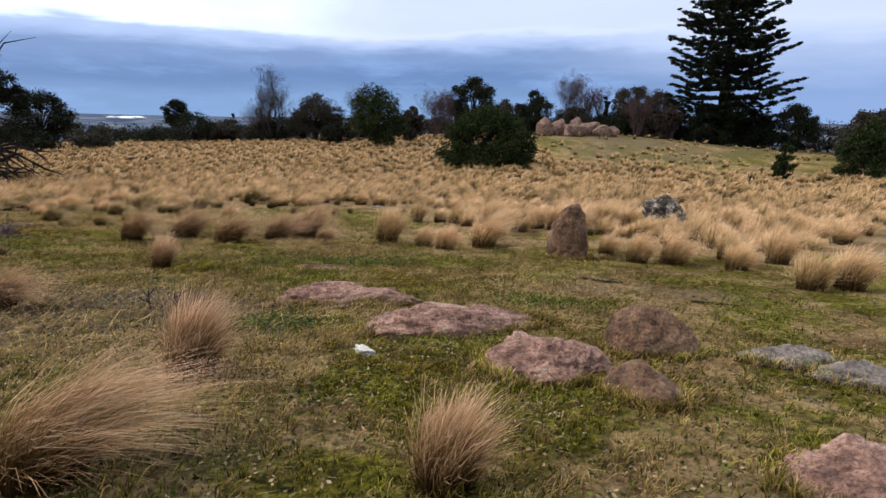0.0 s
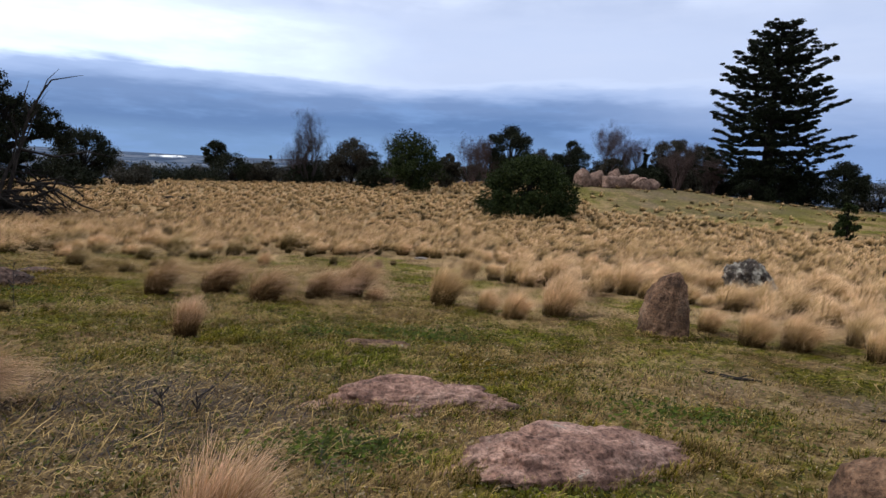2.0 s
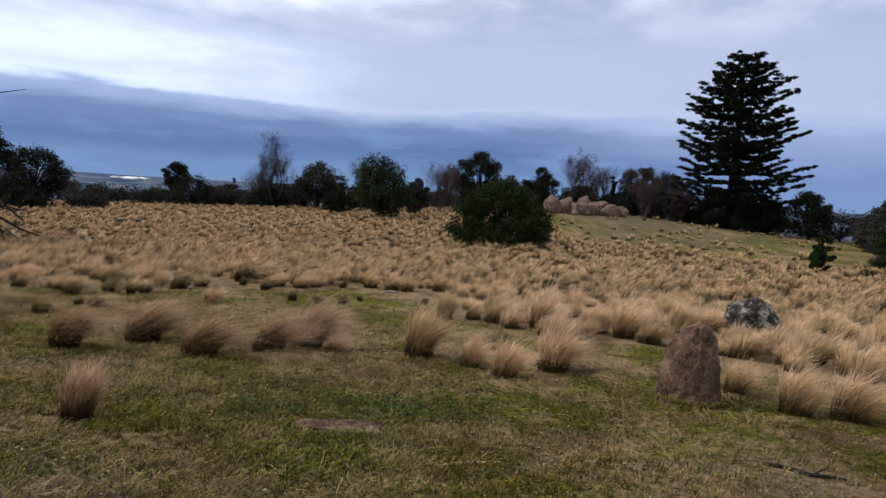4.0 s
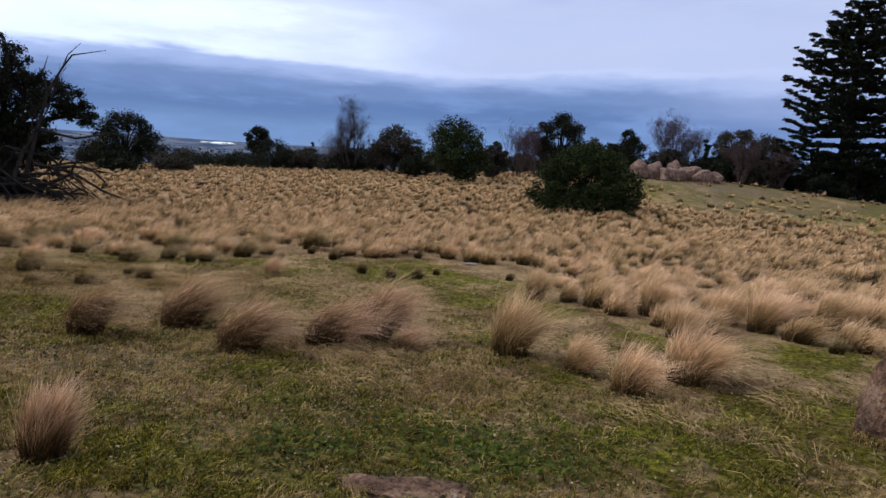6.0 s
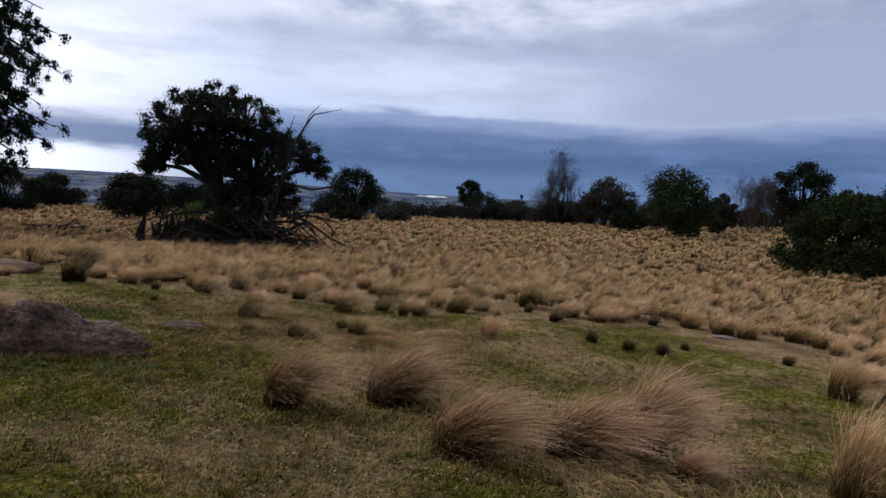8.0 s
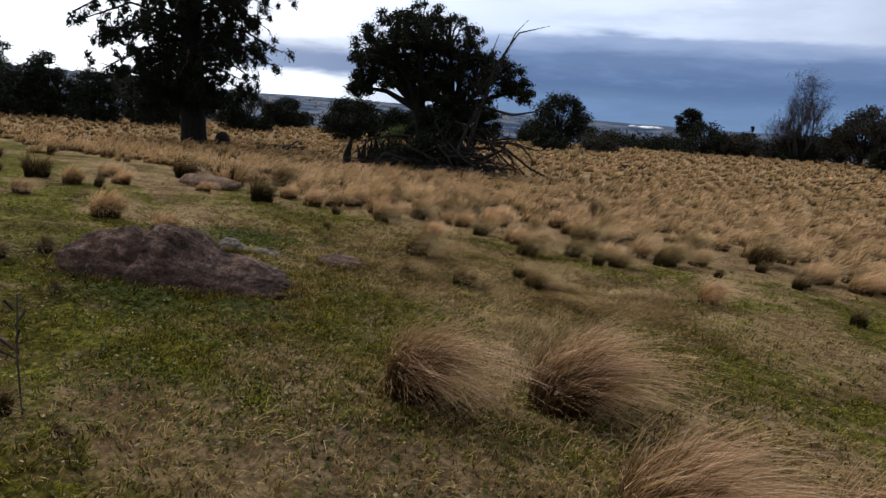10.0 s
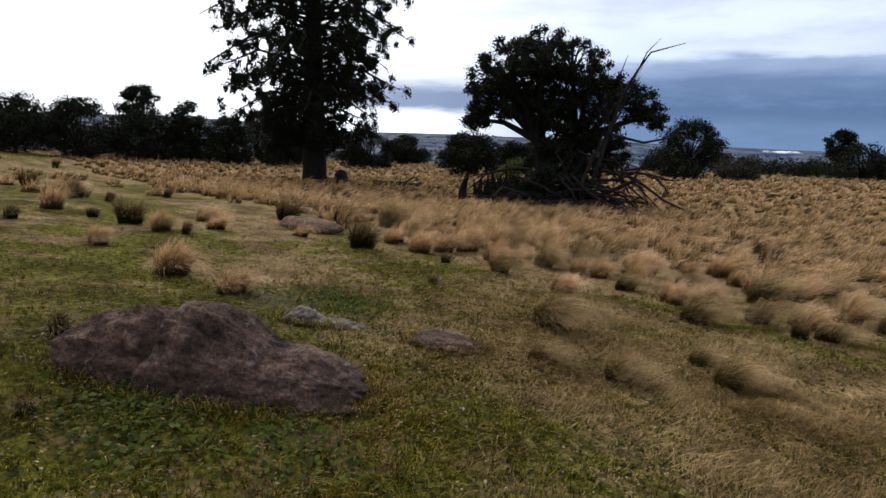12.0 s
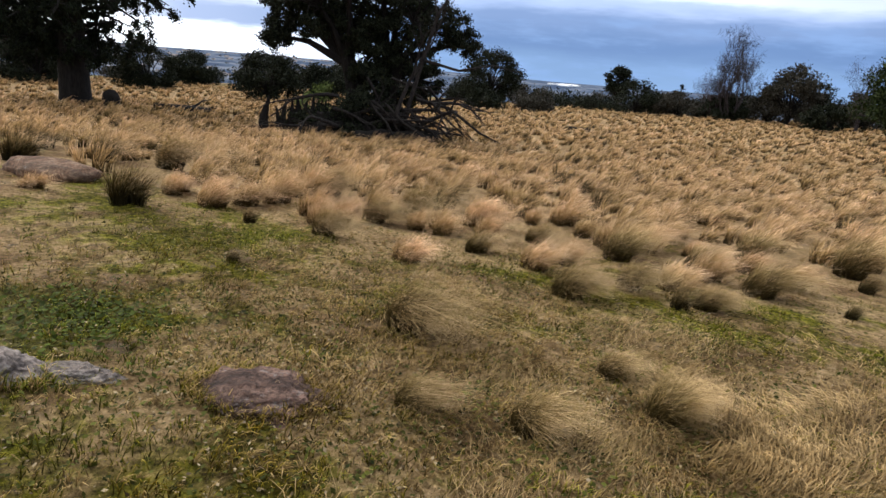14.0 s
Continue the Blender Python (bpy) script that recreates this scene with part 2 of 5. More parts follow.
def bark_material(name, dark, light):
    mat, nt, b = material(name, 0.9, 0.15)
    p = position(nt)
    mp = nt.nodes.new("ShaderNodeMapping")
    mp.inputs["Scale"].default_value = (1, 1, 0.25)
    nt.links.new(p, mp.inputs["Vector"])
    n = tex(nt, "ShaderNodeTexNoise", 9.0, mp.outputs[0], Detail=6.0, Roughness=0.7)
    nt.links.new(ramp_of(nt, n.outputs[0], [(0.35, dark), (0.65, light)]), b.inputs["Base Color"])
    bump(nt, b, n.outputs[0], 0.8, 0.04)
    return mat


def plain_material(name, colour, rough=0.7):
    mat, nt, b = material(name, rough)
    n = tex(nt, "ShaderNodeTexNoise", 3.0, position(nt), Detail=4.0)
    lo, hi = tuple(0.8 * c for c in colour), tuple(min(1.0, 1.15 * c) for c in colour)
    nt.links.new(ramp_of(nt, n.outputs[0], [(0.3, lo), (0.7, hi)]), b.inputs["Base Color"])
    return mat


M_GROUND = ground_material()
# root colours hold the shade inside a tussock as well as its dead brown
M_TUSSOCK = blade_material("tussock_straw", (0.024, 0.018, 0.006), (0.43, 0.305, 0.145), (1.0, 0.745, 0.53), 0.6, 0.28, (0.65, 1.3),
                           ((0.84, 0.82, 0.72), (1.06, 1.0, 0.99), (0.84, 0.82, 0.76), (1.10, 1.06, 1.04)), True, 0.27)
# plume and combed straw carry that root shade further up the blade
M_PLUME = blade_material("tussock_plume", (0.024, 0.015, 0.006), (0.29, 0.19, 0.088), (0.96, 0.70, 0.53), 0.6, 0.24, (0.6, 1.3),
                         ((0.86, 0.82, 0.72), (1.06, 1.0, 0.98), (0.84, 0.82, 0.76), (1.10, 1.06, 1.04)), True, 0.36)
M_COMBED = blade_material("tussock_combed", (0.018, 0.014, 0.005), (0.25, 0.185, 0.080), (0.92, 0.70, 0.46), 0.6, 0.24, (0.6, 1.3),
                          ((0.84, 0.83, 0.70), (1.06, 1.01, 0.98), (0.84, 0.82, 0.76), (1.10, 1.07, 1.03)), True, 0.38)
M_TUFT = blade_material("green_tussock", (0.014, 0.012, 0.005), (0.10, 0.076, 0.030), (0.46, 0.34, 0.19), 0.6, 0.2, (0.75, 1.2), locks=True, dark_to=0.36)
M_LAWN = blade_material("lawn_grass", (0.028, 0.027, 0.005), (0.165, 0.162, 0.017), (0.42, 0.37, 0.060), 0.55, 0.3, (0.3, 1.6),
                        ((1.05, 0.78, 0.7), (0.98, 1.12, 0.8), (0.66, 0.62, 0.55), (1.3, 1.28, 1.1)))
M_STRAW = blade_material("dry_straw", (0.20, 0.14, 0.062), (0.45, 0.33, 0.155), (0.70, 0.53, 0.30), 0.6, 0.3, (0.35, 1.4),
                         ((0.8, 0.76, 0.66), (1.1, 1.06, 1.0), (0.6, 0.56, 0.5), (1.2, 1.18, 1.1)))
M_PINK = rock_material("pink_granite", (0.085, 0.046, 0.036), (0.27, 0.155, 0.118), (0.47, 0.30, 0.235), (0.38, 0.34, 0.28), 0.62)
M_BROWN = rock_material("brown_granite", (0.055, 0.032, 0.021), (0.165, 0.095, 0.058), (0.31, 0.205, 0.135), (0.30, 0.28, 0.24), 0.63)
M_MOUND = rock_material("mound_granite", (0.07, 0.043, 0.034), (0.18, 0.115, 0.090), (0.29, 0.20, 0.16), (0.30, 0.28, 0.24), 0.66)
M_DARKROCK = rock_material("dark_granite", (0.022, 0.014, 0.011), (0.095, 0.057, 0.043), (0.24, 0.15, 0.115), (0.23, 0.20, 0.185), 0.60)
M_LICHEN = rock_material("lichened_rock", (0.022, 0.017, 0.015), (0.065, 0.052, 0.044), (0.14, 0.115, 0.095), (0.42, 0.39, 0.33), 0.51)
M_GREY = rock_material("grey_slab", (0.10, 0.085, 0.075), (0.21, 0.175, 0.155), (0.31, 0.27, 0.235), (0.33, 0.31, 0.28), 0.6)
M_PALE = plain_material("bleached_stone", (0.52, 0.50, 0.46))
M_STRAWSTICK = bark_material("straw_stalk", (0.35, 0.28, 0.17), (0.55, 0.45, 0.30))
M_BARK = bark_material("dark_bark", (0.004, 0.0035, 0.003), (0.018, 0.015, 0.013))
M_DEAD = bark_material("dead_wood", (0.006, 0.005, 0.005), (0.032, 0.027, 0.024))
M_TWIG = bark_material("bare_twigs", (0.022, 0.017, 0.018), (0.056, 0.046, 0.046))
M_RED = bark_material("reddish_twigs", (0.036, 0.024, 0.023), (0.085, 0.056, 0.052))
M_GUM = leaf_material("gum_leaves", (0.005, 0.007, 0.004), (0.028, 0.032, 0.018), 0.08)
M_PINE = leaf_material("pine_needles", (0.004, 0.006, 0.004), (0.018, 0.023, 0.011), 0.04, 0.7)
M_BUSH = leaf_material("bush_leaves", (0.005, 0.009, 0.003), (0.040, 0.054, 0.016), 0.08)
M_GREYLEAF = leaf_material("grey_scrub_leaves", (0.018, 0.017, 0.013), (0.075, 0.068, 0.052), 0.1)
M_FRESH = leaf_material("fresh_leaves", (0.04, 0.06, 0.015), (0.14, 0.17, 0.05))
M_WHITEWALL = plain_material("white_cladding", (0.78, 0.79, 0.80))
M_HOUSE = plain_material("house_render", (0.36, 0.34, 0.32))
M_ROOF = plain_material("roof_tiles", (0.16, 0.12, 0.11))


# ---- ground shape ----
def vnoise(x, y, seed=0):
    """Smooth value noise, -1 to 1."""
    xi, yi = np.floor(x), np.floor(y)
    fx, fy = x - xi, y - yi
    fx, fy = fx * fx * (3 - 2 * fx), fy * fy * (3 - 2 * fy)

    def h(a, b):
        s = np.sin(a * 127.1 + b * 311.7 + seed * 74.7) * 43758.5453
        return (s - np.floor(s)) * 2 - 1
    return (h(xi, yi) * (1 - fx) + h(xi + 1, yi) * fx) * (1 - fy) + (h(xi, yi + 1) * (1 - fx) + h(xi + 1, yi + 1) * fx) * fy


def soft_limit(v, lo, hi, w):
    v = np.where(v > hi, hi + w * (1 - np.exp(-np.maximum(v - hi, 0) / w)), v)
    return np.where(v < lo, lo - w * (1 - np.exp(-np.maximum(lo - v, 0) / w)), v)


def sstep(v, lo, hi):
    t = np.clip((v - lo) / (hi - lo), 0, 1)
    return t * t * (3 - 2 * t)


def ground_height(x, y):
    """A hilltop meadow that falls gently away, a low mound with boulders, the plain far below and hills to the left."""
    x, y = np.asarray(x, float), np.asarray(y, float)
    X, Y = soft_limit(x, -50, 12, 8), soft_limit(y, -4, 30, 10)
    z = 0.36 - 0.0225 * X - 0.117 * Y + 0.00088 * X * Y + 0.00146 * Y * Y
    z = z + 1.3 * np.exp(-((x - 18) ** 2 + (y - 84) ** 2) / 450)
    z = z - 1.7 * sstep(-x, 12, 55) * (1 - 0.9 * sstep(y, 8, 40))
    r = np.hypot(x, y)
    z = z - 0.03 * np.maximum(0, soft_limit(x - 14, 0, 30, 20)) * np.clip((y - 20) / 40, 0, 1)
    z = z - 58 * (1 - np.exp(-(np.maximum(0, r - 100) / 150) ** 2))
    az = np.degrees(np.arctan2(x, y))
    el = np.interp(az, (-180, -110, -90, -75, -62, -45, -36, -26, 0, 60, 180), (0.2, 1.0, 1.15, 1.0, 0.25, 0.2, -0.2, -0.65, -0.75, -0.7, 0.2))
    hill = 59.5 + 2600 * np.tan(np.radians(el)) + 7 * vnoise(x / 260, y / 260, 3)
    z = z + sstep(r, 1000, 2600) * hill
    near = 1 - sstep(r, 40, 90)
    return z + near * (0.035 * vnoise(x * 1.1, y * 1.1, 1) + 0.014 * vnoise(x * 3.7, y * 3.7, 2) + 0.006 * vnoise(x * 9, y * 9, 5))


def gz(x, y):
    return float(ground_height(x, y))


def tussock_cover(x, y):
    """How thickly the straw-coloured tussocks stand, 0 to 1."""
    edge = np.interp(x, (-60, -30, -21, -15, -11.5, -8.5, -6.5, -3, 0, 3, 8, 40), (14.5, 15.5, 16.2, 15.6, 16.0, 17.6, 19.4, 20.5, 16, 12.5, 10.5, 10))
    d = sstep(y - edge + 1.2 * vnoise(x / 2.5, y / 2.5, 9), -1.2, 1.2)
    mound = sstep(y - np.interp(x, (6, 8, 12, 20, 26), (75, 47, 45, 38, 33)), -2, 4) * sstep(x, 6, 10)
    d = d * (1 - 0.88 * mound)
    d = d * (1 - sstep(np.hypot(x, y), 88, 100))
    return np.clip(d, 0, 1)


def straw_cover(x, y):
    """How dry the turf is, 0 to 1: the lawn is green, the worn places and the tussock field are straw."""
    worn = 0.50 * np.exp(-(((x + 3.0) / 1.6) ** 2 + ((y - 5.2) / 1.5) ** 2)) + 0.55 * np.exp(-(((x + 6.6) / 1.9) ** 2 + ((y - 13.9) / 1.9) ** 2))
    worn = worn + 0.4 * np.exp(-(((x - 1.0) / 1.2) ** 2 + ((y - 7.0) / 1.0) ** 2)) + 0.35 * np.exp(-(((x - 1.5) / 1.3) ** 2 + ((y - 3.2) / 0.9) ** 2))
    base = 0.38 + 0.40 * vnoise(x / 1.7, y / 1.7, 21) + 0.42 * vnoise(x / 0.55, y / 0.55, 22) + 0.14 * sstep(-x, 9, 16) - 0.05 * sstep(y, 40, 60) * sstep(x, 6, 14)
    base = base - 0.28 * np.exp(-(((x + 7.6) / 0.9) ** 2 + ((y - 10.1) / 0.7) ** 2)) + 0.30 * np.exp(-(((x + 5.9) / 1.1) ** 2 + ((y - 9.7) / 1.0) ** 2))
    return np.clip(base + worn + 0.75 * tussock_cover(x, y), 0, 1)


def mesh_of(name, verts, sizes, loops, mats, along=None, smooth=False, mat_index=None, tone=None):
    me = bpy.data.meshes.new(name)
    verts, sizes, loops = np.asarray(verts, np.float32), np.asarray(sizes, np.int32), np.asarray(loops, np.int32)
    me.vertices.add(len(verts))
    me.vertices.foreach_set("co", verts.ravel())
    me.loops.add(len(loops))
    me.loops.foreach_set("vertex_index", loops)
    me.polygons.add(len(sizes))
    me.polygons.foreach_set("loop_start", np.concatenate(([0], np.cumsum(sizes)[:-1])).astype(np.int32))
    if along is not None:
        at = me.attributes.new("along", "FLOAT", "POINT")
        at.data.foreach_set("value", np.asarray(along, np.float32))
    if tone is not None:
        me.attributes.new("tone", "FLOAT", "POINT").data.foreach_set("value", np.asarray(tone, np.float32))
    for m in mats:
        me.materials.append(m)
    if mat_index is not None:
        me.polygons.foreach_set("material_index", np.asarray(mat_index, np.int32))
    me.polygons.foreach_set("use_smooth", np.full(len(sizes), smooth))
    me.update(calc_edges=True)
    return me


def graded(lo, hi, step, reach, growth=1.12):
    mid = np.arange(lo, hi + step / 2, step)
    out, d, v = [], step, 0.0
    while v < reach:
        d *= growth
        v += d
        out.append(v)
    out = np.array(out)
    return np.concatenate((lo - out[::-1], mid, hi + out))


def bare_soil(x, y):
    """Worn brown places where little grows, 0 to 1."""
    v = np.exp(-(((x + 2.75) / 0.95) ** 2 + ((y - 5.9) / 0.95) ** 2)) + 0.55 * np.exp(-(((x + 1.6) / 0.6) ** 2 + ((y - 8.25) / 0.3) ** 2)) + 0.6 * np.exp(-(((x - 1.75) / 0.5) ** 2 + ((y - 7.7) / 0.5) ** 2))
    v = v + 0.7 * np.exp(-(((x - 2.8) / 0.5) ** 2 + ((y - 7.1) / 0.35) ** 2)) + 0.75 * np.exp(-(((x + 10.3) / 0.6) ** 2 + ((y - 11.9) / 0.5) ** 2))
    v = v + 0.6 * np.exp(-(((x + 1.5) / 0.6) ** 2 + ((y - 2.9) / 0.45) ** 2)) + 0.55 * np.exp(-(((x + 4.6) / 0.8) ** 2 + ((y - 9.9) / 0.5) ** 2))
    v = v + 0.45 * sstep(x, 9, 16) * sstep(y - x, 20, 36) * (1 - sstep(y, 100, 110)) * np.clip(0.9 + vnoise(x / 5, y / 5, 26), 0.2, 1.6)
    return np.clip(v * (0.9 + 0.5 * vnoise(x * 1.9, y * 1.9, 25)), 0, 1)


def build_ground():
    xs, ys = graded(-19, 9, 0.14, 4880), graded(-2, 24, 0.14, 4880)
    X, Y = np.meshgrid(xs, ys)
    V = np.stack((X.ravel(), Y.ravel(), ground_height(X, Y).ravel()), 1)
    nx, ny = len(xs), len(ys)
    i = (np.arange(ny - 1)[:, None] * nx + np.arange(nx - 1)).ravel()
    F = np.stack((i, i + 1, i + nx + 1, i + nx), 1)
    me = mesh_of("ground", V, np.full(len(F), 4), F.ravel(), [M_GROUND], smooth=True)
    # plain rises with distance and brings in the hazed colour
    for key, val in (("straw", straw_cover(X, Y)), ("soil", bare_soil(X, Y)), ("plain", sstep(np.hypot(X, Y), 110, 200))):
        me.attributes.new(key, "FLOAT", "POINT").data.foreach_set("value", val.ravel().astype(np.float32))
    tagged(new("ground", me), "green and straw-coloured hilltop meadow falling to a plain", "ground", kind="structure")


build_ground()


# ---- grass ----
WIND = np.array((0.86, 0.42, 0.0))


def blade_strips(P, side, width):
    """Blades as tapered strips. P: blades x points x 3, side: blades x 3, width: blades."""
    n, k, _ = P.shape
    s = np.linspace(0, 1, k)
    half = (width[:, None] * 0.5 * (1 - 0.55 * s[None, :]))[:, :, None] * side[:, None, :]
    A, B = P[:, :-1] - half[:, :-1], P[:, :-1] + half[:, :-1]
    V = np.concatenate((np.stack((A, B), 2).reshape(n, -1, 3), P[:, -1:]), 1)
    m = 2 * (k - 1) + 1
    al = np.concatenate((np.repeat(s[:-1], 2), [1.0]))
    o = (np.arange(n) * m)[:, None]
    q = np.concatenate([np.array((2 * j, 2 * j + 1, 2 * j + 3, 2 * j + 2)) for j in range(k - 2)] + [np.array((m - 3, m - 2, m - 1))])
    sizes = np.tile(np.array([4] * (k - 2) + [3]), n)
    return V.reshape(-1, 3), sizes, (o + q[None, :]).ravel(), np.tile(al, n)


def tussock_blades(rng, n, height, radius, width, k=4, sweep=0.5, flare=1.0):
    """One tussock: blades in locks that stand up from a tight dark base and stream over downwind."""
    locks = max(8, n // 30)
    own = rng.integers(0, locks, n)
    lphi, lrho = rng.uniform(0, 2 * np.pi, locks), np.sqrt(rng.uniform(0, 1, locks))
    ltone, llen, lwind = rng.uniform(0.05, 1, locks), rng.uniform(0.72, 1.2, locks), rng.uniform(0.55, 1.35, locks)
    phi = lphi[own] + rng.normal(0, 0.22, n)
    rho = np.clip(lrho[own] + rng.normal(0, 0.10, n), 0, 1.1)
    out = np.stack((np.cos(phi), np.sin(phi), np.zeros(n)), 1)
    L = height * llen[own] * rng.uniform(0.55, 1.15, n) * (1.08 - 0.18 * rho)
    s = np.linspace(0, 1, k)[None, :, None]
    up = np.array((0, 0, 1.0))
    base = out * (radius * 0.36 * rho)[:, None]
    lee = out @ WIND
    lean = (flare * (0.06 + 0.74 * rho ** 1.25) * (0.80 + 0.35 * lee))[:, None, None]
    blow = sweep * lwind[own] * rng.uniform(0.8, 1.2, n)
    skirt = rng.uniform(0, 1, n) < 0.13
    lean = np.where(skirt[:, None, None], lean + 0.5 * flare, lean)
    L = np.where(skirt, L * 0.7, L)
    Lb = L[:, None, None]
    bend = 0.52 * lean + 0.40 * blow[:, None, None]
    P = base[:, None, :] + up * Lb * (s * 1.12 - s ** 2.6 * np.minimum(bend, 0.80)) + out[:, None, :] * Lb * lean * 0.8 * s ** 1.7
    P = P + WIND * blow[:, None, None] * Lb * s ** 2.1 + rng.normal(0, 0.022, (n, 1, 3)) * s * np.array((1, 1, 0.3)) * 2
    curl = rng.normal(0, 1, (n, 1, 3)) * np.array((1, 1, 0.7))
    P = P + curl * (0.085 * height) * s ** 2.2 + rng.normal(0, 0.030 * height, P.shape) * s
    P[:, :, 2] = np.maximum(P[:, :, 2], 0.012)
    P[:, 0, 2] = -0.03
    a = rng.uniform(0, 2 * np.pi, n)
    side = np.stack((np.cos(a), np.sin(a), np.zeros(n)), 1)
    V, sizes, loops, al = blade_strips(P, side, width * rng.uniform(0.6, 1.4, n))
    m = len(al) // n
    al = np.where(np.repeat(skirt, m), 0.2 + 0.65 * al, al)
    return V, sizes, loops, al, np.repeat(ltone[own], m)


RNG = np.random.default_rng(7)


def tussock_mesh(n, height, radius, width, sweep, mat, flare=1.0, k=5):
    V, s, l, al, tone = tussock_blades(RNG, n, height, radius, width, k, sweep, flare)
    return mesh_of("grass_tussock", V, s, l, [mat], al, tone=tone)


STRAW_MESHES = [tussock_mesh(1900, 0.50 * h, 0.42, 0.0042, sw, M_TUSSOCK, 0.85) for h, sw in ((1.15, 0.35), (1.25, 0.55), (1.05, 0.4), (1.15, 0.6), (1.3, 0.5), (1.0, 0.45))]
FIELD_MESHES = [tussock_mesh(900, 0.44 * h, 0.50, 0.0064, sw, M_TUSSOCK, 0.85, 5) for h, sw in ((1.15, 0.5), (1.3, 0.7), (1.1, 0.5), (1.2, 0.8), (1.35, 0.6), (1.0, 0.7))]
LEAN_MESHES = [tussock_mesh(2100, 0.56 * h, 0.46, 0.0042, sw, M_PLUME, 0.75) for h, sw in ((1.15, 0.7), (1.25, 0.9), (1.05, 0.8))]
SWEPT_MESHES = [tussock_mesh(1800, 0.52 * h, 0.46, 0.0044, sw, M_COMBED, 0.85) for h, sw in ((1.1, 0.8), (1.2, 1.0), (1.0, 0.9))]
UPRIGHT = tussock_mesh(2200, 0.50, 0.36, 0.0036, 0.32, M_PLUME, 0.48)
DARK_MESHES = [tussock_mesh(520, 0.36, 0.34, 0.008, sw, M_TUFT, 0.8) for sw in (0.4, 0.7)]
PLACED = []


def put_tussock(me, x, y, scale, label, group):
    ob = new("grass_tussock", me)
    ob.matrix_basis = pose(x, y, gz(x, y), 0, 0, RNG.uniform(-25, 25)) @ Matrix.Diagonal((scale, scale, scale * RNG.uniform(0.85, 1.1), 1))
    tagged(ob, label, "grass tussock", group)
    PLACED.append((x, y))


STRAW_LABEL = "straw-coloured grass tussock swept over by the wind"
# single tussocks on the lawn and the front row of the field
for x, y, s in ((-3.66, 8.21, 0.78), (-1.59, 3.91, 0.92), (-0.11, 2.66, 0.82)):
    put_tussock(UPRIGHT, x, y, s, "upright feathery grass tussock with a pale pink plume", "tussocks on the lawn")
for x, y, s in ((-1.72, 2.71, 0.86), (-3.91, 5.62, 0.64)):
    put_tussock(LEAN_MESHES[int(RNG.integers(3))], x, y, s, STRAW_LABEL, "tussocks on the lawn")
ROW = ((4.43, 7.74, 0.95), (4.96, 7.8, 1.0), (3.43, 9.6, 1.0), (4.49, 10.0, 1.0), (5.22, 9.9, 1.0), (2.66, 10.45, 0.7), (2.95, 9.75, 0.95), (4.23, 9.2, 0.9))
BANK = ((-5.3, 10.79, 0.85), (-4.73, 11.57, 1.14), (-3.65, 10.67, 1.08), (-2.98, 11.22, 1.05), (-2.58, 11.64, 1.11), (-2.17, 11.27, 0.52), (-1.07, 11.74, 1.11), (-0.39, 11.3, 0.77), (0, 10.71, 0.9), (0.7, 11.34, 1.16), (1.17, 13.44, 0.95))
for x, y, s in ROW + BANK:
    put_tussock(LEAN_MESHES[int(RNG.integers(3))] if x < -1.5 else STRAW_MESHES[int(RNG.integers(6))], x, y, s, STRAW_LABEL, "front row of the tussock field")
for x, y, s in ((-0.64, 15.62, 0.92), (1.15, 14.99, 1.12), (2.22, 14.85, 1.14), (2.59, 14.41, 1.11), (3.92, 15.21, 1.12), (-5.47, 16.1, 0.75)):
    put_tussock(STRAW_MESHES[int(RNG.integers(6))], x, y, s, "small straw grass tussock on green turf", "loose tussocks")
SWEPT = ((-8.68, 14.07, 0.8), (-7.87, 13.14, 0.41), (-6.79, 14.16, 0.59), (-8.35, 16.14, 0.77), (-8.03, 16.99, 0.7), (-7.26, 17.06, 0.65), (-6.98, 18.18, 0.96), (-9.74, 18.08, 0.68), (-8.66, 18.31, 1.02), (-7.83, 18.94, 0.89), (-7.49, 20.41, 0.97), (-11.26, 15.64, 0.68), (-11.66, 16.95, 0.79), (-11.88, 18.01, 0.98), (-13.33, 17.66, 1.05), (-7.25, 14.49, 0.44), (-9.86, 16.8, 0.68), (-6.24, 20.76, 1.16), (-16.33, 16.69, 1.17), (-7.28, 13.45, 0.56))
for x, y, s in SWEPT:
    put_tussock(SWEPT_MESHES[int(RNG.integers(3))], x, y, s, "straw grass tussock combed flat by the wind", "loose tussocks")
DARK = ((-13.29, 14.39, 1.5), (-12.17, 15.29, 0.54), (-10.62, 13.96, 0.4), (-17.27, 14.67, 1.5), (-17.53, 16.09, 1.5), (-6.06, 18.09, 0.41), (-5.08, 18.83, 0.83), (-4.01, 17.14, 0.72), (-3.35, 16.71, 0.69), (-2.84, 16.85, 0.77), (-2.56, 17.62, 0.54), (-1.07, 17.69, 0.54), (3.07, 13.26, 0.6))
DARK_WEST = ((-12.85, 9.02, 1.24), (-28.1, 9.27, 1.5), (-24.48, 10.24, 1.5), (-27.21, 11.37, 1.43), (-16.13, 9.7, 0.79), (-15.86, 11.35, 1.5), (-16.73, 10.89, 0.63), (-14.39, 11.9, 0.6), (-9.27, 9.43, 0.72), (-9.48, 9.88, 0.53), (-8.15, 9.62, 0.33), (-9.43, 8.83, 0.52), (-19.17, 10.41, 0.82), (-20.28, 11.61, 0.76), (-23.7, 13.55, 0.93), (-44.48, 16.37, 1.5), (-57.58, 12.99, 1.5), (-37.47, 8.41, 1.5), (-7.42, 16.76, 0.65))
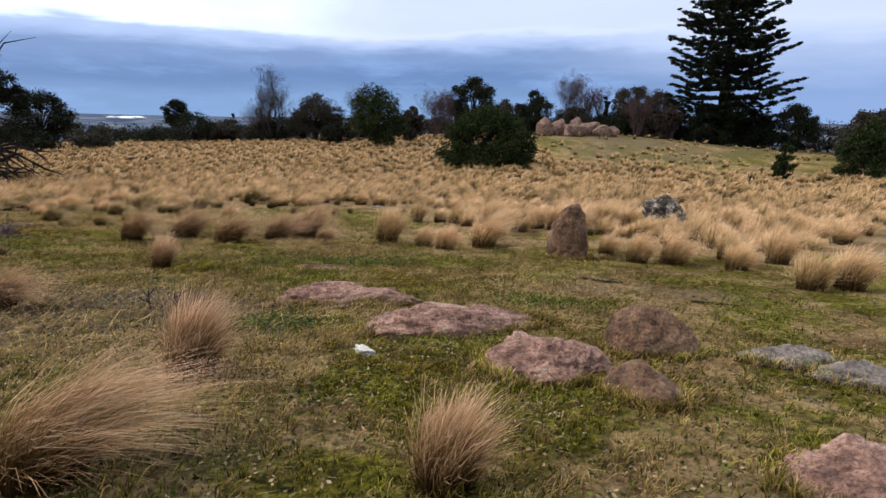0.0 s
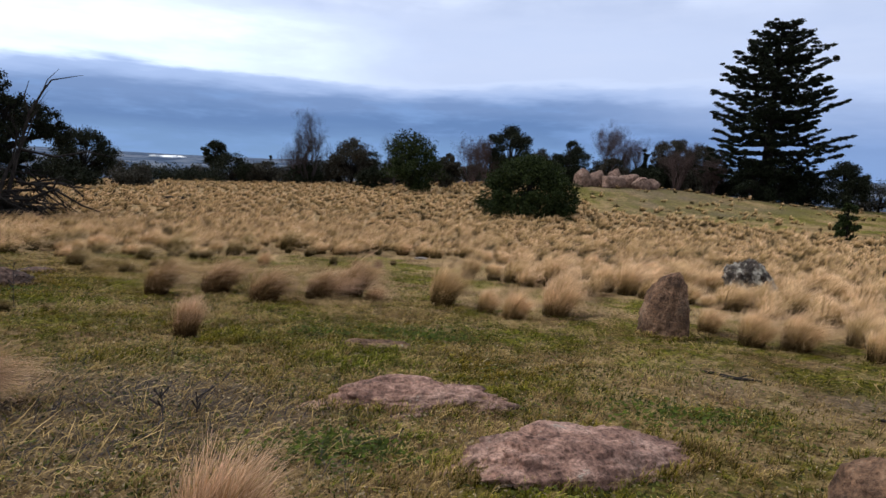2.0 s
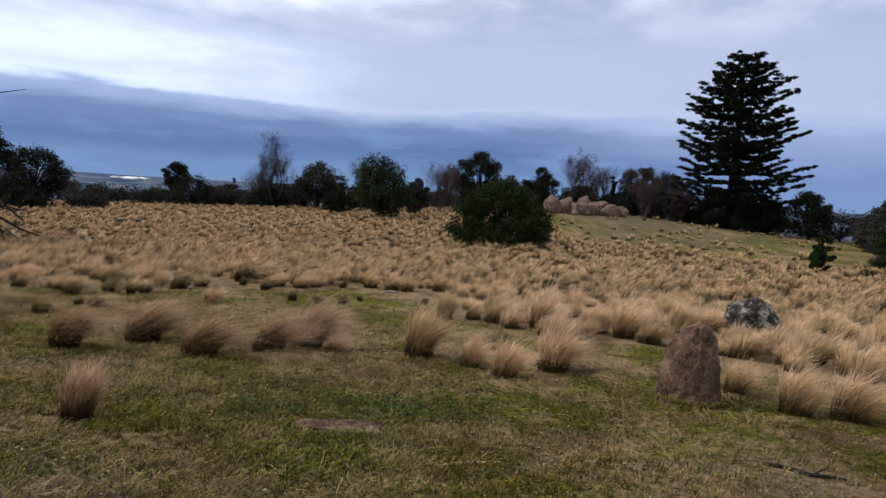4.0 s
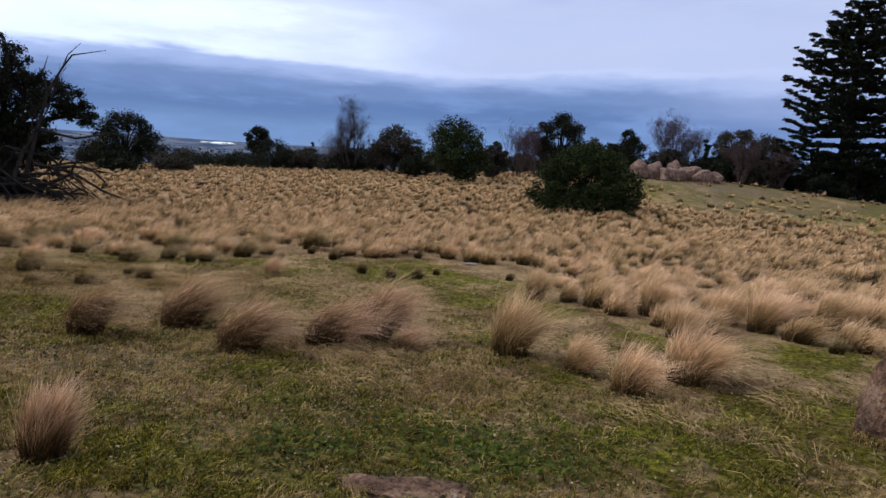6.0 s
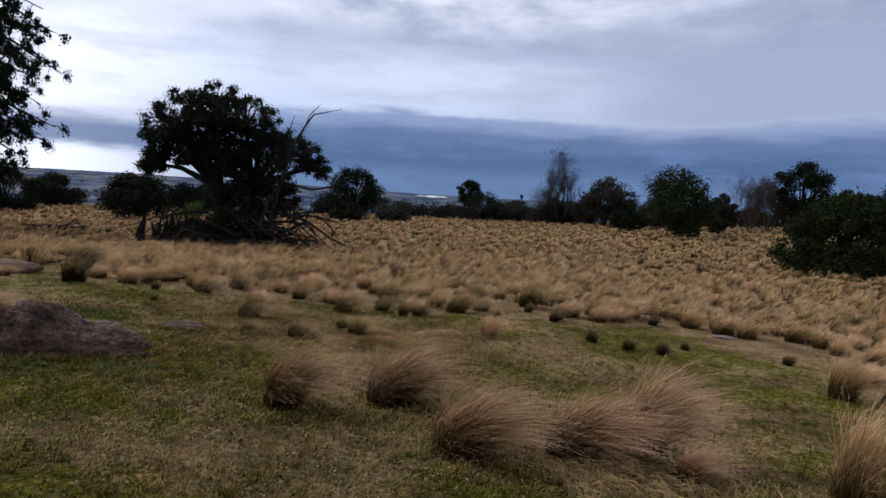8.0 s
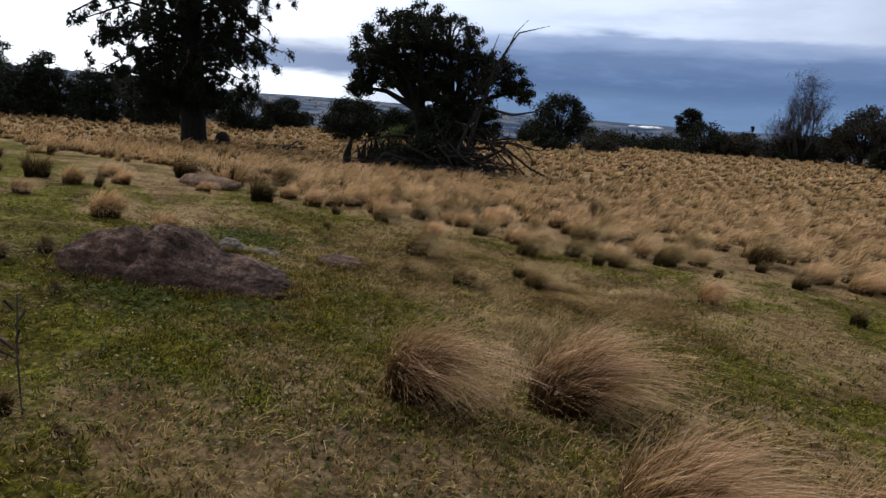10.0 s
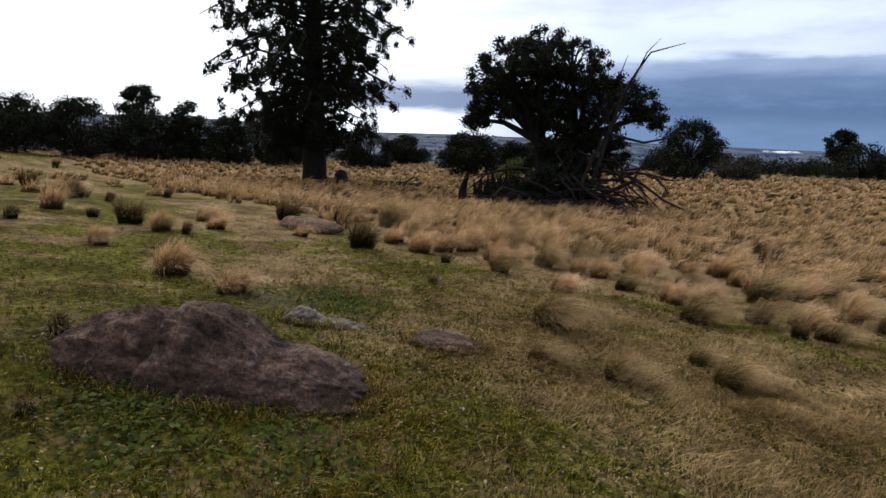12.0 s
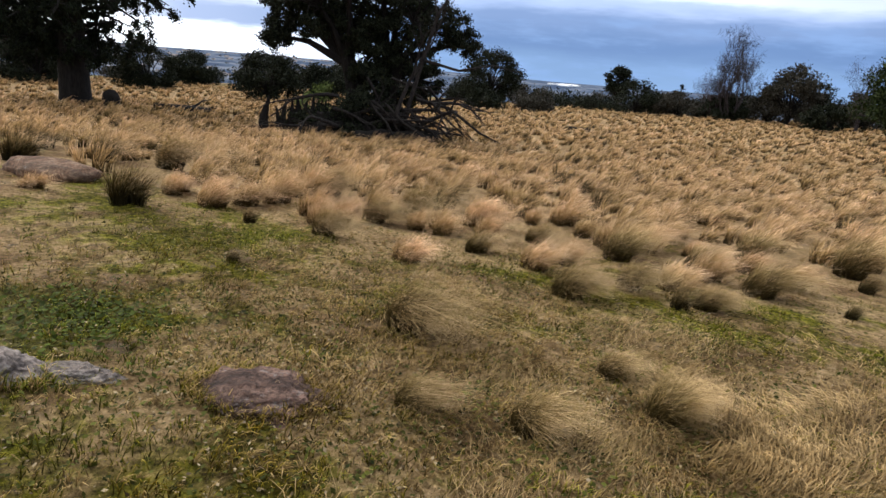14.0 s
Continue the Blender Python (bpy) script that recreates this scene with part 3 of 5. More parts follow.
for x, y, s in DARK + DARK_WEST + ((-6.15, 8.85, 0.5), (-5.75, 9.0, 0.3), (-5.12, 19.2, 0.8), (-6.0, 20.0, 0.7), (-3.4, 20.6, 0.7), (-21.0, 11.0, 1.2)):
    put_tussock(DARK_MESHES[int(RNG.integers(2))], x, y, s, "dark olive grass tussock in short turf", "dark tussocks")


def build_field():
    """The tussock field: the nearest as things, the rest as one thicket."""
    rng = np.random.default_rng(11)
    spots = []
    for cell, r0, r1 in ((0.64, 0, 30), (0.86, 30, 55), (1.2, 55, 100)):
        g = np.arange(-100, 100, cell)
        X, Y = np.meshgrid(g, g)
        X = X + rng.uniform(-0.45, 0.45, X.shape) * cell
        Y = Y + rng.uniform(-0.45, 0.45, Y.shape) * cell
        x, y = X.ravel(), Y.ravel()
        r, az = np.hypot(x + 3, y - 6), np.degrees(np.arctan2(x + 2, y - 3))
        sparse = 0.06 * (y > 8) * (x < -9) * (r < 60)
        keep = (r >= r0) & (r < r1) & (az > -100) & (az < 46) & (rng.uniform(0, 1, len(x)) < np.maximum(0.93 * tussock_cover(x, y), sparse)) & (y > 7)
        spots.append(np.stack((x[keep], y[keep], r[keep]), 1))
    spots = np.concatenate(spots)
    done = np.array(PLACED)
    far_from = np.min(np.hypot(spots[:, None, 0] - done[None, :, 0], spots[:, None, 1] - done[None, :, 1]), 1) > 0.55
    green_patch = np.hypot((spots[:, 0] + 2.6) / 1.5, spots[:, 1] - 18.6) > 1.7
    spots = spots[far_from & green_patch]
    spots = spots[np.argsort(spots[:, 2])]
    for x, y, r in spots[:200]:
        put_tussock(FIELD_MESHES[int(rng.integers(6))], float(x), float(y), float(rng.uniform(0.58, 1.05)), STRAW_LABEL, "tussock field")
    parts = {0: [], 1: []}
    for i, (x, y, r) in enumerate(spots[200:]):
        n, w, k = (170, 0.013, 4) if r < 24 else (70, 0.026, 4) if r < 40 else (26, 0.065, 4)
        V, s, l, al, tone = tussock_blades(rng, n, 0.46 * rng.uniform(0.6, 1.3), 0.62, w, k, rng.uniform(0.45, 0.9), 1.0)
        V = V + np.array((x, y, gz(x, y)))
        parts[0 if rng.uniform() < 0.93 else 1].append((V, s, l, al, tone))
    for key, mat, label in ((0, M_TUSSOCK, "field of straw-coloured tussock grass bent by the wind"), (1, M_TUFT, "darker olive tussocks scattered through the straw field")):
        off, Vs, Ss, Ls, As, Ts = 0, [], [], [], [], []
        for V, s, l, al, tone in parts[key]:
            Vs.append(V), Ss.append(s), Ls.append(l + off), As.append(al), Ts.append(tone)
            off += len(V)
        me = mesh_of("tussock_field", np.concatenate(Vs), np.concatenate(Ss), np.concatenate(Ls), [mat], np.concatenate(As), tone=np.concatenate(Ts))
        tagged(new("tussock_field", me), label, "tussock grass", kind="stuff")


build_field()


def near_spots(rng, count):
    """Random places along the way, thinning out smoothly to either side."""
    way = np.array(((-0.3, 3.0), (-0.6, 5.0), (-1.6, 7.2), (-3.2, 9.4), (-5.2, 11.6), (-7.6, 13.2), (-9.5, 14.8)))
    t = rng.uniform(0, len(way) - 1.001, count)
    i = t.astype(int)
    c = way[i] + (way[i + 1] - way[i]) * (t - i)[:, None]
    spread = np.where(rng.uniform(0, 1, count) < 0.6, 1.7, 4.0)
    p = c + rng.normal(0, 1, (count, 2)) * spread[:, None]
    return p[:, 0], p[:, 1]


def scatter_blades(name, label, category, mat, count, length, width, flat, prefer_dry, seed):
    rng = np.random.default_rng(seed)
    x, y = near_spots(rng, count)
    dry = straw_cover(x, y)
    clump = np.clip(0.50 + 0.45 * vnoise(x * 4.5, y * 4.5, seed) + 0.65 * vnoise(x * 10.5, y * 10.5, seed + 2) + 0.30 * vnoise(x * 1.6, y * 1.6, seed + 1), 0.03, 1.15)
    keep = (rng.uniform(0, 1, len(x)) < clump) & (rng.uniform(0, 1, len(x)) < (np.clip(dry * 1.25, 0.06, 1) if prefer_dry else np.clip(1.15 - dry, 0.12, 1)))
    keep = keep & (rng.uniform(0, 1, len(x)) > 0.85 * bare_soil(x, y))
    x, y, clump = x[keep], y[keep], clump[keep]
    n = len(x)
    z = ground_height(x, y)
    phi = rng.uniform(0, 2 * np.pi, n)
    out = np.stack((np.cos(phi), np.sin(phi), np.zeros(n)), 1) + WIND * 0.4
    L = length * rng.uniform(0.45, 1.4, n) * (0.45 + clump)
    base = np.stack((x, y, z - 0.004), 1)
    rise = (1 - flat) * rng.uniform(0.6, 1.2, n)
    tip = base + out * (L * rng.uniform(0.3, 0.9, n))[:, None] + np.array((0, 0, 1.0)) * (L * rise + 0.012)[:, None]
    mid = (base + tip) / 2 + np.array((0, 0, 1.0)) * (L * 0.22)[:, None]
    P = np.stack((base, mid, tip), 1)
    a = rng.uniform(0, 2 * np.pi, n)
    side = np.stack((np.cos(a), np.sin(a), np.zeros(n)), 1)
    V, s, l, al = blade_strips(P, side, width * rng.uniform(0.6, 1.4, n))
    tagged(new(name, mesh_of(name, V, s, l, [mat], al)), label, category, kind="stuff")


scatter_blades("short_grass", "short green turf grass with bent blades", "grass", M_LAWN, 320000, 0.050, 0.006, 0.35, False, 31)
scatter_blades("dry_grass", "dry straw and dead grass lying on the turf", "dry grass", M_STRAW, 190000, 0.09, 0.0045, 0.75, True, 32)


# ---- rocks ----
def part(name, me, parent, label=""):
    ob = new(name, me)
    ob.parent = parent
    if label:
        ob["label"] = label
    return ob


def rock_mesh(name, size, seed, mat, rough=0.16, cut=0.0, detail=4, crack=None, square=1.0, shear=0.0, taper=0.0, profile=None):
    """A weathered boulder: a ball squeezed to size, broken by noise and flattened on a few faces."""
    bm = bmesh.new()
    bmesh.ops.create_icosphere(bm, subdivisions=detail, radius=1)
    rng = random.Random(seed)
    planes = [(Vector((rng.uniform(-1, 1), rng.uniform(-1, 1), rng.uniform(-0.2, 1))).normalized(), rng.uniform(0.62, 0.9)) for _ in range(6)]
    off = Vector((seed * 3.1, seed * 1.7, seed * 0.9))
    for v in bm.verts:
        p = Vector([math.copysign(abs(c) ** square, c) for c in v.co])
        for nrm, d in planes:
            over = p.dot(nrm) - d
            if over > 0:
                p -= nrm * over * cut
        n = noise.fractal(p * 1.3 + off, 1.0, 2.0, 5) * rough - abs(noise.noise(p * 3.3 + off)) * rough * 0.5 + noise.noise(p * 6 + off) * rough * 0.3 - rough * 1.6 * max(0.0, 0.10 - abs(noise.noise(p * 1.9 - off))) - rough * 0.9 * max(0.0, 0.12 - abs(noise.noise(p * 4.3 - off))) + noise.noise(p * 14 + off) * rough * 0.20 - abs(noise.noise(p * 8.5 + off)) * rough * 0.30 + noise.noise(p * 27 + off) * rough * 0.10
        p *= 1 + n
        if crack:
            cx, depth = crack
            g = abs(p.x - cx - 0.25 * p.z + 0.06 * noise.noise(p * 3))
            p *= 1 - depth * math.exp(-(g / 0.05) ** 2)
        if profile and p.z > 0:
            p.z *= float(np.interp(p.x, [a for a, _ in profile], [b for _, b in profile]))
        v.co = Vector(((p.x * (1 - taper * p.z) + shear * p.z) * size[0], p.y * (1 - taper * p.z) * size[1], p.z * size[2]))
    me = bpy.data.meshes.new(name)
    bm.to_mesh(me)
    bm.free()
    me.materials.append(mat)
    me.polygons.foreach_set("use_smooth", np.full(len(me.polygons), True))
    return me


def rock(name, x, y, size, turn, seed, mat, label, sink=0.3, rough=0.16, cut=0.5, tilt=(0, 0), detail=4, category="rock", group="", crack=None, square=1.0, shear=0.0, taper=0.0, profile=None):
    ob = new(name, rock_mesh(name, size, seed, mat, rough, cut, detail, crack, square, shear, taper, profile))
    ob.matrix_basis = pose(x, y, gz(x, y) + size[2] * (1 - 2 * sink), tilt[0], tilt[1], turn)
    return tagged(ob, label, category, group)


rock("standing_stone", 1.95, 9.98, (0.29, 0.27, 0.50), 15, 4, M_BROWN, "upright reddish-brown standing stone at the edge of the lawn", 0.14, 0.13, 0.6, (0, 0), 6, "stone", square=0.52, shear=0.20, taper=0.13)
rock("lichened_boulder", 5.35, 15.35, (0.52, 0.48, 0.62), -8, 12, M_LICHEN, "dark angular boulder spotted with pale lichen", 0.2, 0.26, 1.0, (0, 5), 6, "boulder", square=0.72, shear=-0.38, taper=0.36)
rock("long_boulder", -8.27, 10.68, (1.06, 0.44, 0.47), 50, 21, M_DARKROCK, "long low dark brown boulder with a cracked end", 0.50, 0.15, 0.6, (0, 4), 6, "boulder", crack=(-0.5, 0.13), square=0.80,
     profile=((-1.1, 0.95), (-0.7, 1.2), (-0.1, 1.22), (0.15, 0.95), (0.32, 0.62), (0.5, 0.66), (0.75, 0.56), (1.0, 0.4)))
rock("rock_outcrop", 0.02, 5.38, (0.98, 0.38, 0.25), 22, 5, M_PINK, "low pinkish granite outcrop half sunk in the turf", 0.58, 0.23, 0.7, (4, 3), 6, "rock", "granite outcrops")
rock("rock_outcrop", 0.58, 4.30, (0.45, 0.42, 0.26), 25, 6, M_PINK, "rough pink granite hump rising from the grass", 0.52, 0.20, 0.7, (0, 0), 6, "rock", "granite outcrops")
rock("rock_outcrop", 1.43, 4.80, (0.35, 0.28, 0.34), -30, 7, M_BROWN, "smooth rounded brown boulder set in the turf", 0.46, 0.10, 0.3, (0, 0), 6, "rock", "granite outcrops")
rock("rock_outcrop", 1.05, 3.80, (0.24, 0.28, 0.19), 10, 8, M_BROWN, "purplish brown rock beside the pink granite hump", 0.52, 0.16, 0.5, (0, 0), 4, "rock", "granite outcrops")
rock("rock_outcrop", 1.68, 2.74, (0.42, 0.36, 0.22), 5, 9, M_PINK, "rough pink granite lump with a dark side", 0.52, 0.20, 0.7, (0, 0), 6, "rock", "granite outcrops")
rock("flat_slab", 2.34, 4.58, (0.36, 0.24, 0.11), -8, 14, M_GREY, "flat grey stone slab flush with the turf", 0.47, 0.30, 0.8, (0, 0), 5, "rock", "flat slabs")
rock("flat_slab", 2.68, 4.12, (0.38, 0.22, 0.11), -20, 15, M_GREY, "flat grey stone slab flush with the turf", 0.47, 0.30, 0.8, (0, 0), 5, "rock", "flat slabs")
rock("flat_slab", -8.45, 12.57, (0.40, 0.27, 0.09), 20, 16, M_DARKROCK, "purplish brown slab flush with the turf", 0.47, 0.30, 0.8, (0, 0), 5, "rock", "flat slabs")
rock("flat_slab", -9.20, 12.02, (0.27, 0.12, 0.06), 35, 39, M_GREY, "thin pale slab beside a grey stone", 0.47, 0.30, 0.8, (0, 0), 5, "rock", "flat slabs")
rock("flat_slab", -9.40, 11.74, (0.25, 0.19, 0.13), 30, 17, M_GREY, "small pale grey slab in the turf", 0.40, 0.30, 0.8, (0, 0), 5, "rock", "flat slabs")
rock("rock_outcrop", -1.13, 6.36, (0.76, 0.36, 0.20), 4, 18, M_PINK, "low pinkish brown granite hump showing through turf", 0.58, 0.23, 0.7, (3, 0), 6, "rock", "granite outcrops")
rock("flat_slab", -1.6, 8.25, (0.42, 0.20, 0.09), 0, 38, M_BROWN, "weathered brown slab showing through worn turf", 0.58, 0.30, 0.8, (0, 0), 5, "rock", "flat slabs")
rock("flat_slab", -15.89, 14.56, (0.9, 0.5, 0.2), 20, 19, M_BROWN, "low brown rock sheet among tussocks", 0.38, 0.1, 0.6, (0, 0), 4, "rock", "flat slabs")
rock("white_stone", -0.64, 4.47, (0.085, 0.045, 0.042), -25, 30, M_PALE, "small bleached white stone lying on the grass", 0.25, 0.5, 0.9, (0, 10), 4, "stone")
rock("pebble", -7.24, 11.88, (0.02, 0.017, 0.012), 0, 31, M_PALE, "tiny white pebble on the turf", 0.2, 0.1, 0.4, (0, 0), 2, "stone")
for x, y, w, h, s in ((12.9, 76.0, 1.2, 1.25, 41), (14.6, 77.0, 1.5, 1.25, 42), (16.2, 75.6, 1.5, 0.95, 43), (18.3, 77.2, 1.6, 1.15, 44), (19.6, 75.8, 1.35, 0.85, 45), (17.4, 78.5, 1.2, 1.3, 46), (21.6, 77.5, 1.0, 0.8, 47)):
    rock("outcrop_boulder", x, y, (w, w * 0.85, h), s * 17 % 90, s, M_MOUND, "large brownish granite boulder heaped on the mound", 0.2, 0.18, 0.9, (0, 0), 4, "boulder", "boulders on the mound", square=0.75)


# ---- trees ----
def tube_data(points, radii, sides=6):
    P = [Vector(p) for p in points]
    V, F = [], []
    ref = Vector((0.31, 0.95, 0.05))
    for i, p in enumerate(P):
        d = (P[min(i + 1, len(P) - 1)] - P[max(i - 1, 0)]).normalized()
        a = d.cross(ref)
        a = a.normalized() if a.length > 1e-4 else Vector((1, 0, 0))
        b = d.cross(a)
        for j in range(sides):
            t = 2 * math.pi * j / sides
            V.append(p + (a * math.cos(t) + b * math.sin(t)) * radii[i])
    for i in range(len(P) - 1):
        for j in range(sides):
            k = (j + 1) % sides
            F.append((i * sides + j, i * sides + k, (i + 1) * sides + k, (i + 1) * sides + j))
    return V, F


class Wood:
    """Collects tapered limbs into one mesh, and remembers the ends of twigs."""

    def __init__(self, seed):
        self.V, self.F, self.tips, self.rng = [], [], [], random.Random(seed)

    def limb(self, points, radii, sides=6):
        v, f = tube_data(points, radii, sides)
        o = len(self.V)
        self.V += v
        self.F += [tuple(i + o for i in q) for q in f]

    def grow(self, base, way, length, radius, depth, spread=0.6, kids=3, lift=0.15, shrink=0.68, sides=6):
        rng = self.rng
        pts, way = [Vector(base)], Vector(way).normalized()
        n = 4
        for i in range(n):
            way = (way + Vector((rng.gauss(0, 0.13), rng.gauss(0, 0.13), rng.gauss(0, 0.08) + lift * 0.25))).normalized()
            pts.append(pts[-1] + way * length / n)
        end = radius * (0.55 if depth else 0.25)
        self.limb(pts, [radius + (end - radius) * i / n for i in range(n + 1)], sides)
        if depth == 0:
            self.tips.append(pts[-1])
            return
        if depth <= 2:
            self.tips.append(pts[2])
        for k in range(kids):
            at = pts[-1] if k == 0 else pts[rng.choice((2, 3, 4))]
            turn = Vector((rng.gauss(0, 1), rng.gauss(0, 1), rng.gauss(0, 0.5) + lift)).normalized()
            self.grow(at, way * (1 - spread * 0.5) + turn * spread, length * shrink * rng.uniform(0.8, 1.15), end * rng.uniform(0.7, 0.95), depth - 1, spread, kids, lift, shrink, max(3, sides - 1))

    def mesh(self, name, mat):
        me = bpy.data.meshes.new(name)
        me.from_pydata(self.V, [], self.F)
        me.materials.append(mat)
        me.polygons.foreach_set("use_smooth", np.full(len(me.polygons), True))
        return me


def leaves_mesh(name, centres, radii, per, size, mat, seed, squash=0.75, hang=0.0, shell=0.45, slim=0.28, core=True):
    """Small folded leaves in clumps round the given centres."""
    rng = np.random.default_rng(seed)
    C = np.repeat(np.asarray(centres, float), per, 0)
    R = np.repeat(np.asarray(radii, float), per)
    n = len(C)
    d = rng.normal(0, 1, (n, 3))
    d /= np.linalg.norm(d, axis=1)[:, None]
    rad = R * (shell + (1 - shell) * rng.uniform(0, 1, n)) * rng.uniform(0.6, 1.12, n)
    C = C + d * rad[:, None] * np.array((1, 1, squash))
    u = rng.normal(0, 1, (n, 3)) + np.array((0, 0, -hang))
    u /= np.linalg.norm(u, axis=1)[:, None]
    w = np.cross(u, rng.normal(0, 1, (n, 3)))
    w /= np.linalg.norm(w, axis=1)[:, None]
    L = size * rng.uniform(0.6, 1.5, n)[:, None]
    # larger leaves added inside each clump to block light and darken its middle
    if core:
        k = 7
        cc = np.repeat(np.asarray(centres, float), k, 0)
        cr = np.repeat(np.asarray(radii, float), k)[:, None]
        m = len(cc)
        cu = rng.normal(0, 1, (m, 3))
        cu /= np.linalg.norm(cu, axis=1)[:, None]
        cw = np.cross(cu, rng.normal(0, 1, (m, 3)))
        cw /= np.linalg.norm(cw, axis=1)[:, None]
        C = np.concatenate((C, cc + rng.normal(0, 0.22, (m, 3)) * cr))
        u, w, L = np.concatenate((u, cu)), np.concatenate((w, cw)), np.concatenate((L, cr * rng.uniform(0.22, 0.42, (m, 1))))
        n += m
    V = np.stack((C - u * L * 0.5, C + w * L * slim, C + u * L * 0.6, C - w * L * slim), 1).reshape(-1, 3)
    o = (np.arange(n) * 4)[:, None]
    F = (o + np.array((0, 1, 2, 3))[None, :]).ravel()
    return mesh_of(name, V, np.full(n, 4), F, [mat])


def tree_root(name, x, y, label, category, group="", turn=0):
    ob = new(name)
    ob.matrix_basis = pose(x, y, gz(x, y) - 0.05, 0, 0, turn)
    return tagged(ob, label, category, group)


def crown_clumps(rng, height, width, low, n, belly=0.425):
    """Centres of leaf clumps over an uneven dome."""
    out = []
    lobes = [(rng.uniform(0, 6.28), rng.uniform(0.8, 1.12)) for _ in range(5)]
    for _ in range(n):
        a, u = rng.uniform(0, 2 * math.pi), rng.uniform(0, 1)
        k = 1.0 + 0.18 * sum(math.cos((a - p) * (i + 2)) * (s - 0.9) * 3 for i, (p, s) in enumerate(lobes))
        r = width / 2 * math.sqrt(max(0.0, 1 - abs((u - belly) / max(0.5, 1 - belly)) ** 2.2)) * k * rng.uniform(0.45, 0.95)
        out.append((r * math.cos(a), r * math.sin(a), low + (height - low) * u * rng.uniform(0.86, 0.97)))
    return out


def leafy_tree(name, x, y, height, width, leafmat, label, seed, low=0.25, clumps=34, per=60, leaf=0.26, category="tree", group="", barkmat=None, trunk=None, hang=0.2, puff=(0.11, 0.21), belly=0.425):
    rng = random.Random(seed)
    root = tree_root(name, x, y, label, category, group)
    wood = Wood(seed)
    centres = crown_clumps(rng, height, width, height * low, clumps, belly)
    tr = trunk or 0.035 * height
    fork = height * max(low, 0.12)
    wood.limb([(0, 0, -0.1), (rng.gauss(0, 0.08), rng.gauss(0, 0.08), fork * 0.5), (rng.gauss(0, 0.15), rng.gauss(0, 0.15), fork), (rng.gauss(0, 0.2), rng.gauss(0, 0.2), height * 0.62)], [tr * 1.3, tr, tr * 0.85, tr * 0.3], 8)
    for c in centres[:: max(1, len(centres) // 22)]:
        c = Vector(c)
        start = Vector((0, 0, fork * rng.uniform(0.6, 1.2)))
        mid = start.lerp(c, 0.5) + Vector((0, 0, rng.uniform(0, 0.1) * height))
        wood.limb([start, mid, c], [tr * 0.5, tr * 0.28, tr * 0.08], 5)
    part("trunk", wood.mesh("trunk", barkmat or M_BARK), root)
    part("crown", leaves_mesh("crown", centres, [width * rng.uniform(*puff) for _ in centres], per, leaf, leafmat, seed, 0.8, hang), root)
    return root


def bare_tree(name, x, y, height, width, mat, label, seed, stems=3, depth=4, group=""):
    """Leafless stems that fork from low down into a fan of fine twigs."""
    root = tree_root(name, x, y, label, "bare tree", group)
    wood = Wood(seed)
    for i in range(stems):
        a = 6.28 * i / stems + wood.rng.uniform(-0.5, 0.5)
        lean = width / height * wood.rng.uniform(0.25, 0.75)
        wood.grow((0.2 * math.cos(a), 0.2 * math.sin(a), -0.1), (lean * math.cos(a), lean * math.sin(a), 1), height * wood.rng.uniform(0.22, 0.34), height * 0.018, depth, 0.5, 3, 0.30, 0.74, 5)
    top = max(v.z for v in wood.V)
    span = max(max(v.x for v in wood.V) - min(v.x for v in wood.V), max(v.y for v in wood.V) - min(v.y for v in wood.V))
    squeeze = Matrix.Diagonal((width / span, width / span, height / top))
    mx, my = (sum(v[k] for v in wood.tips) / len(wood.tips) * width / span / (0.65 * height) for k in (0, 1))
    squeeze = Matrix(((1, 0, -mx), (0, 1, -my), (0, 0, 1))) @ squeeze
    wood.V = [squeeze @ v for v in wood.V]
    wood.tips = [squeeze @ v for v in wood.tips]
    part("branch_frame", wood.mesh("branch_frame", mat), root)
    tips = wood.tips[:: max(1, len(wood.tips) // 420)]
    part("twig_haze", leaves_mesh("twig_haze", tips, [height * 0.07] * len(tips), 7, height * 0.07, mat, seed, 1.3, -0.9, 0.1, 0.014, False), root, "fine leafless twigs")
    return root


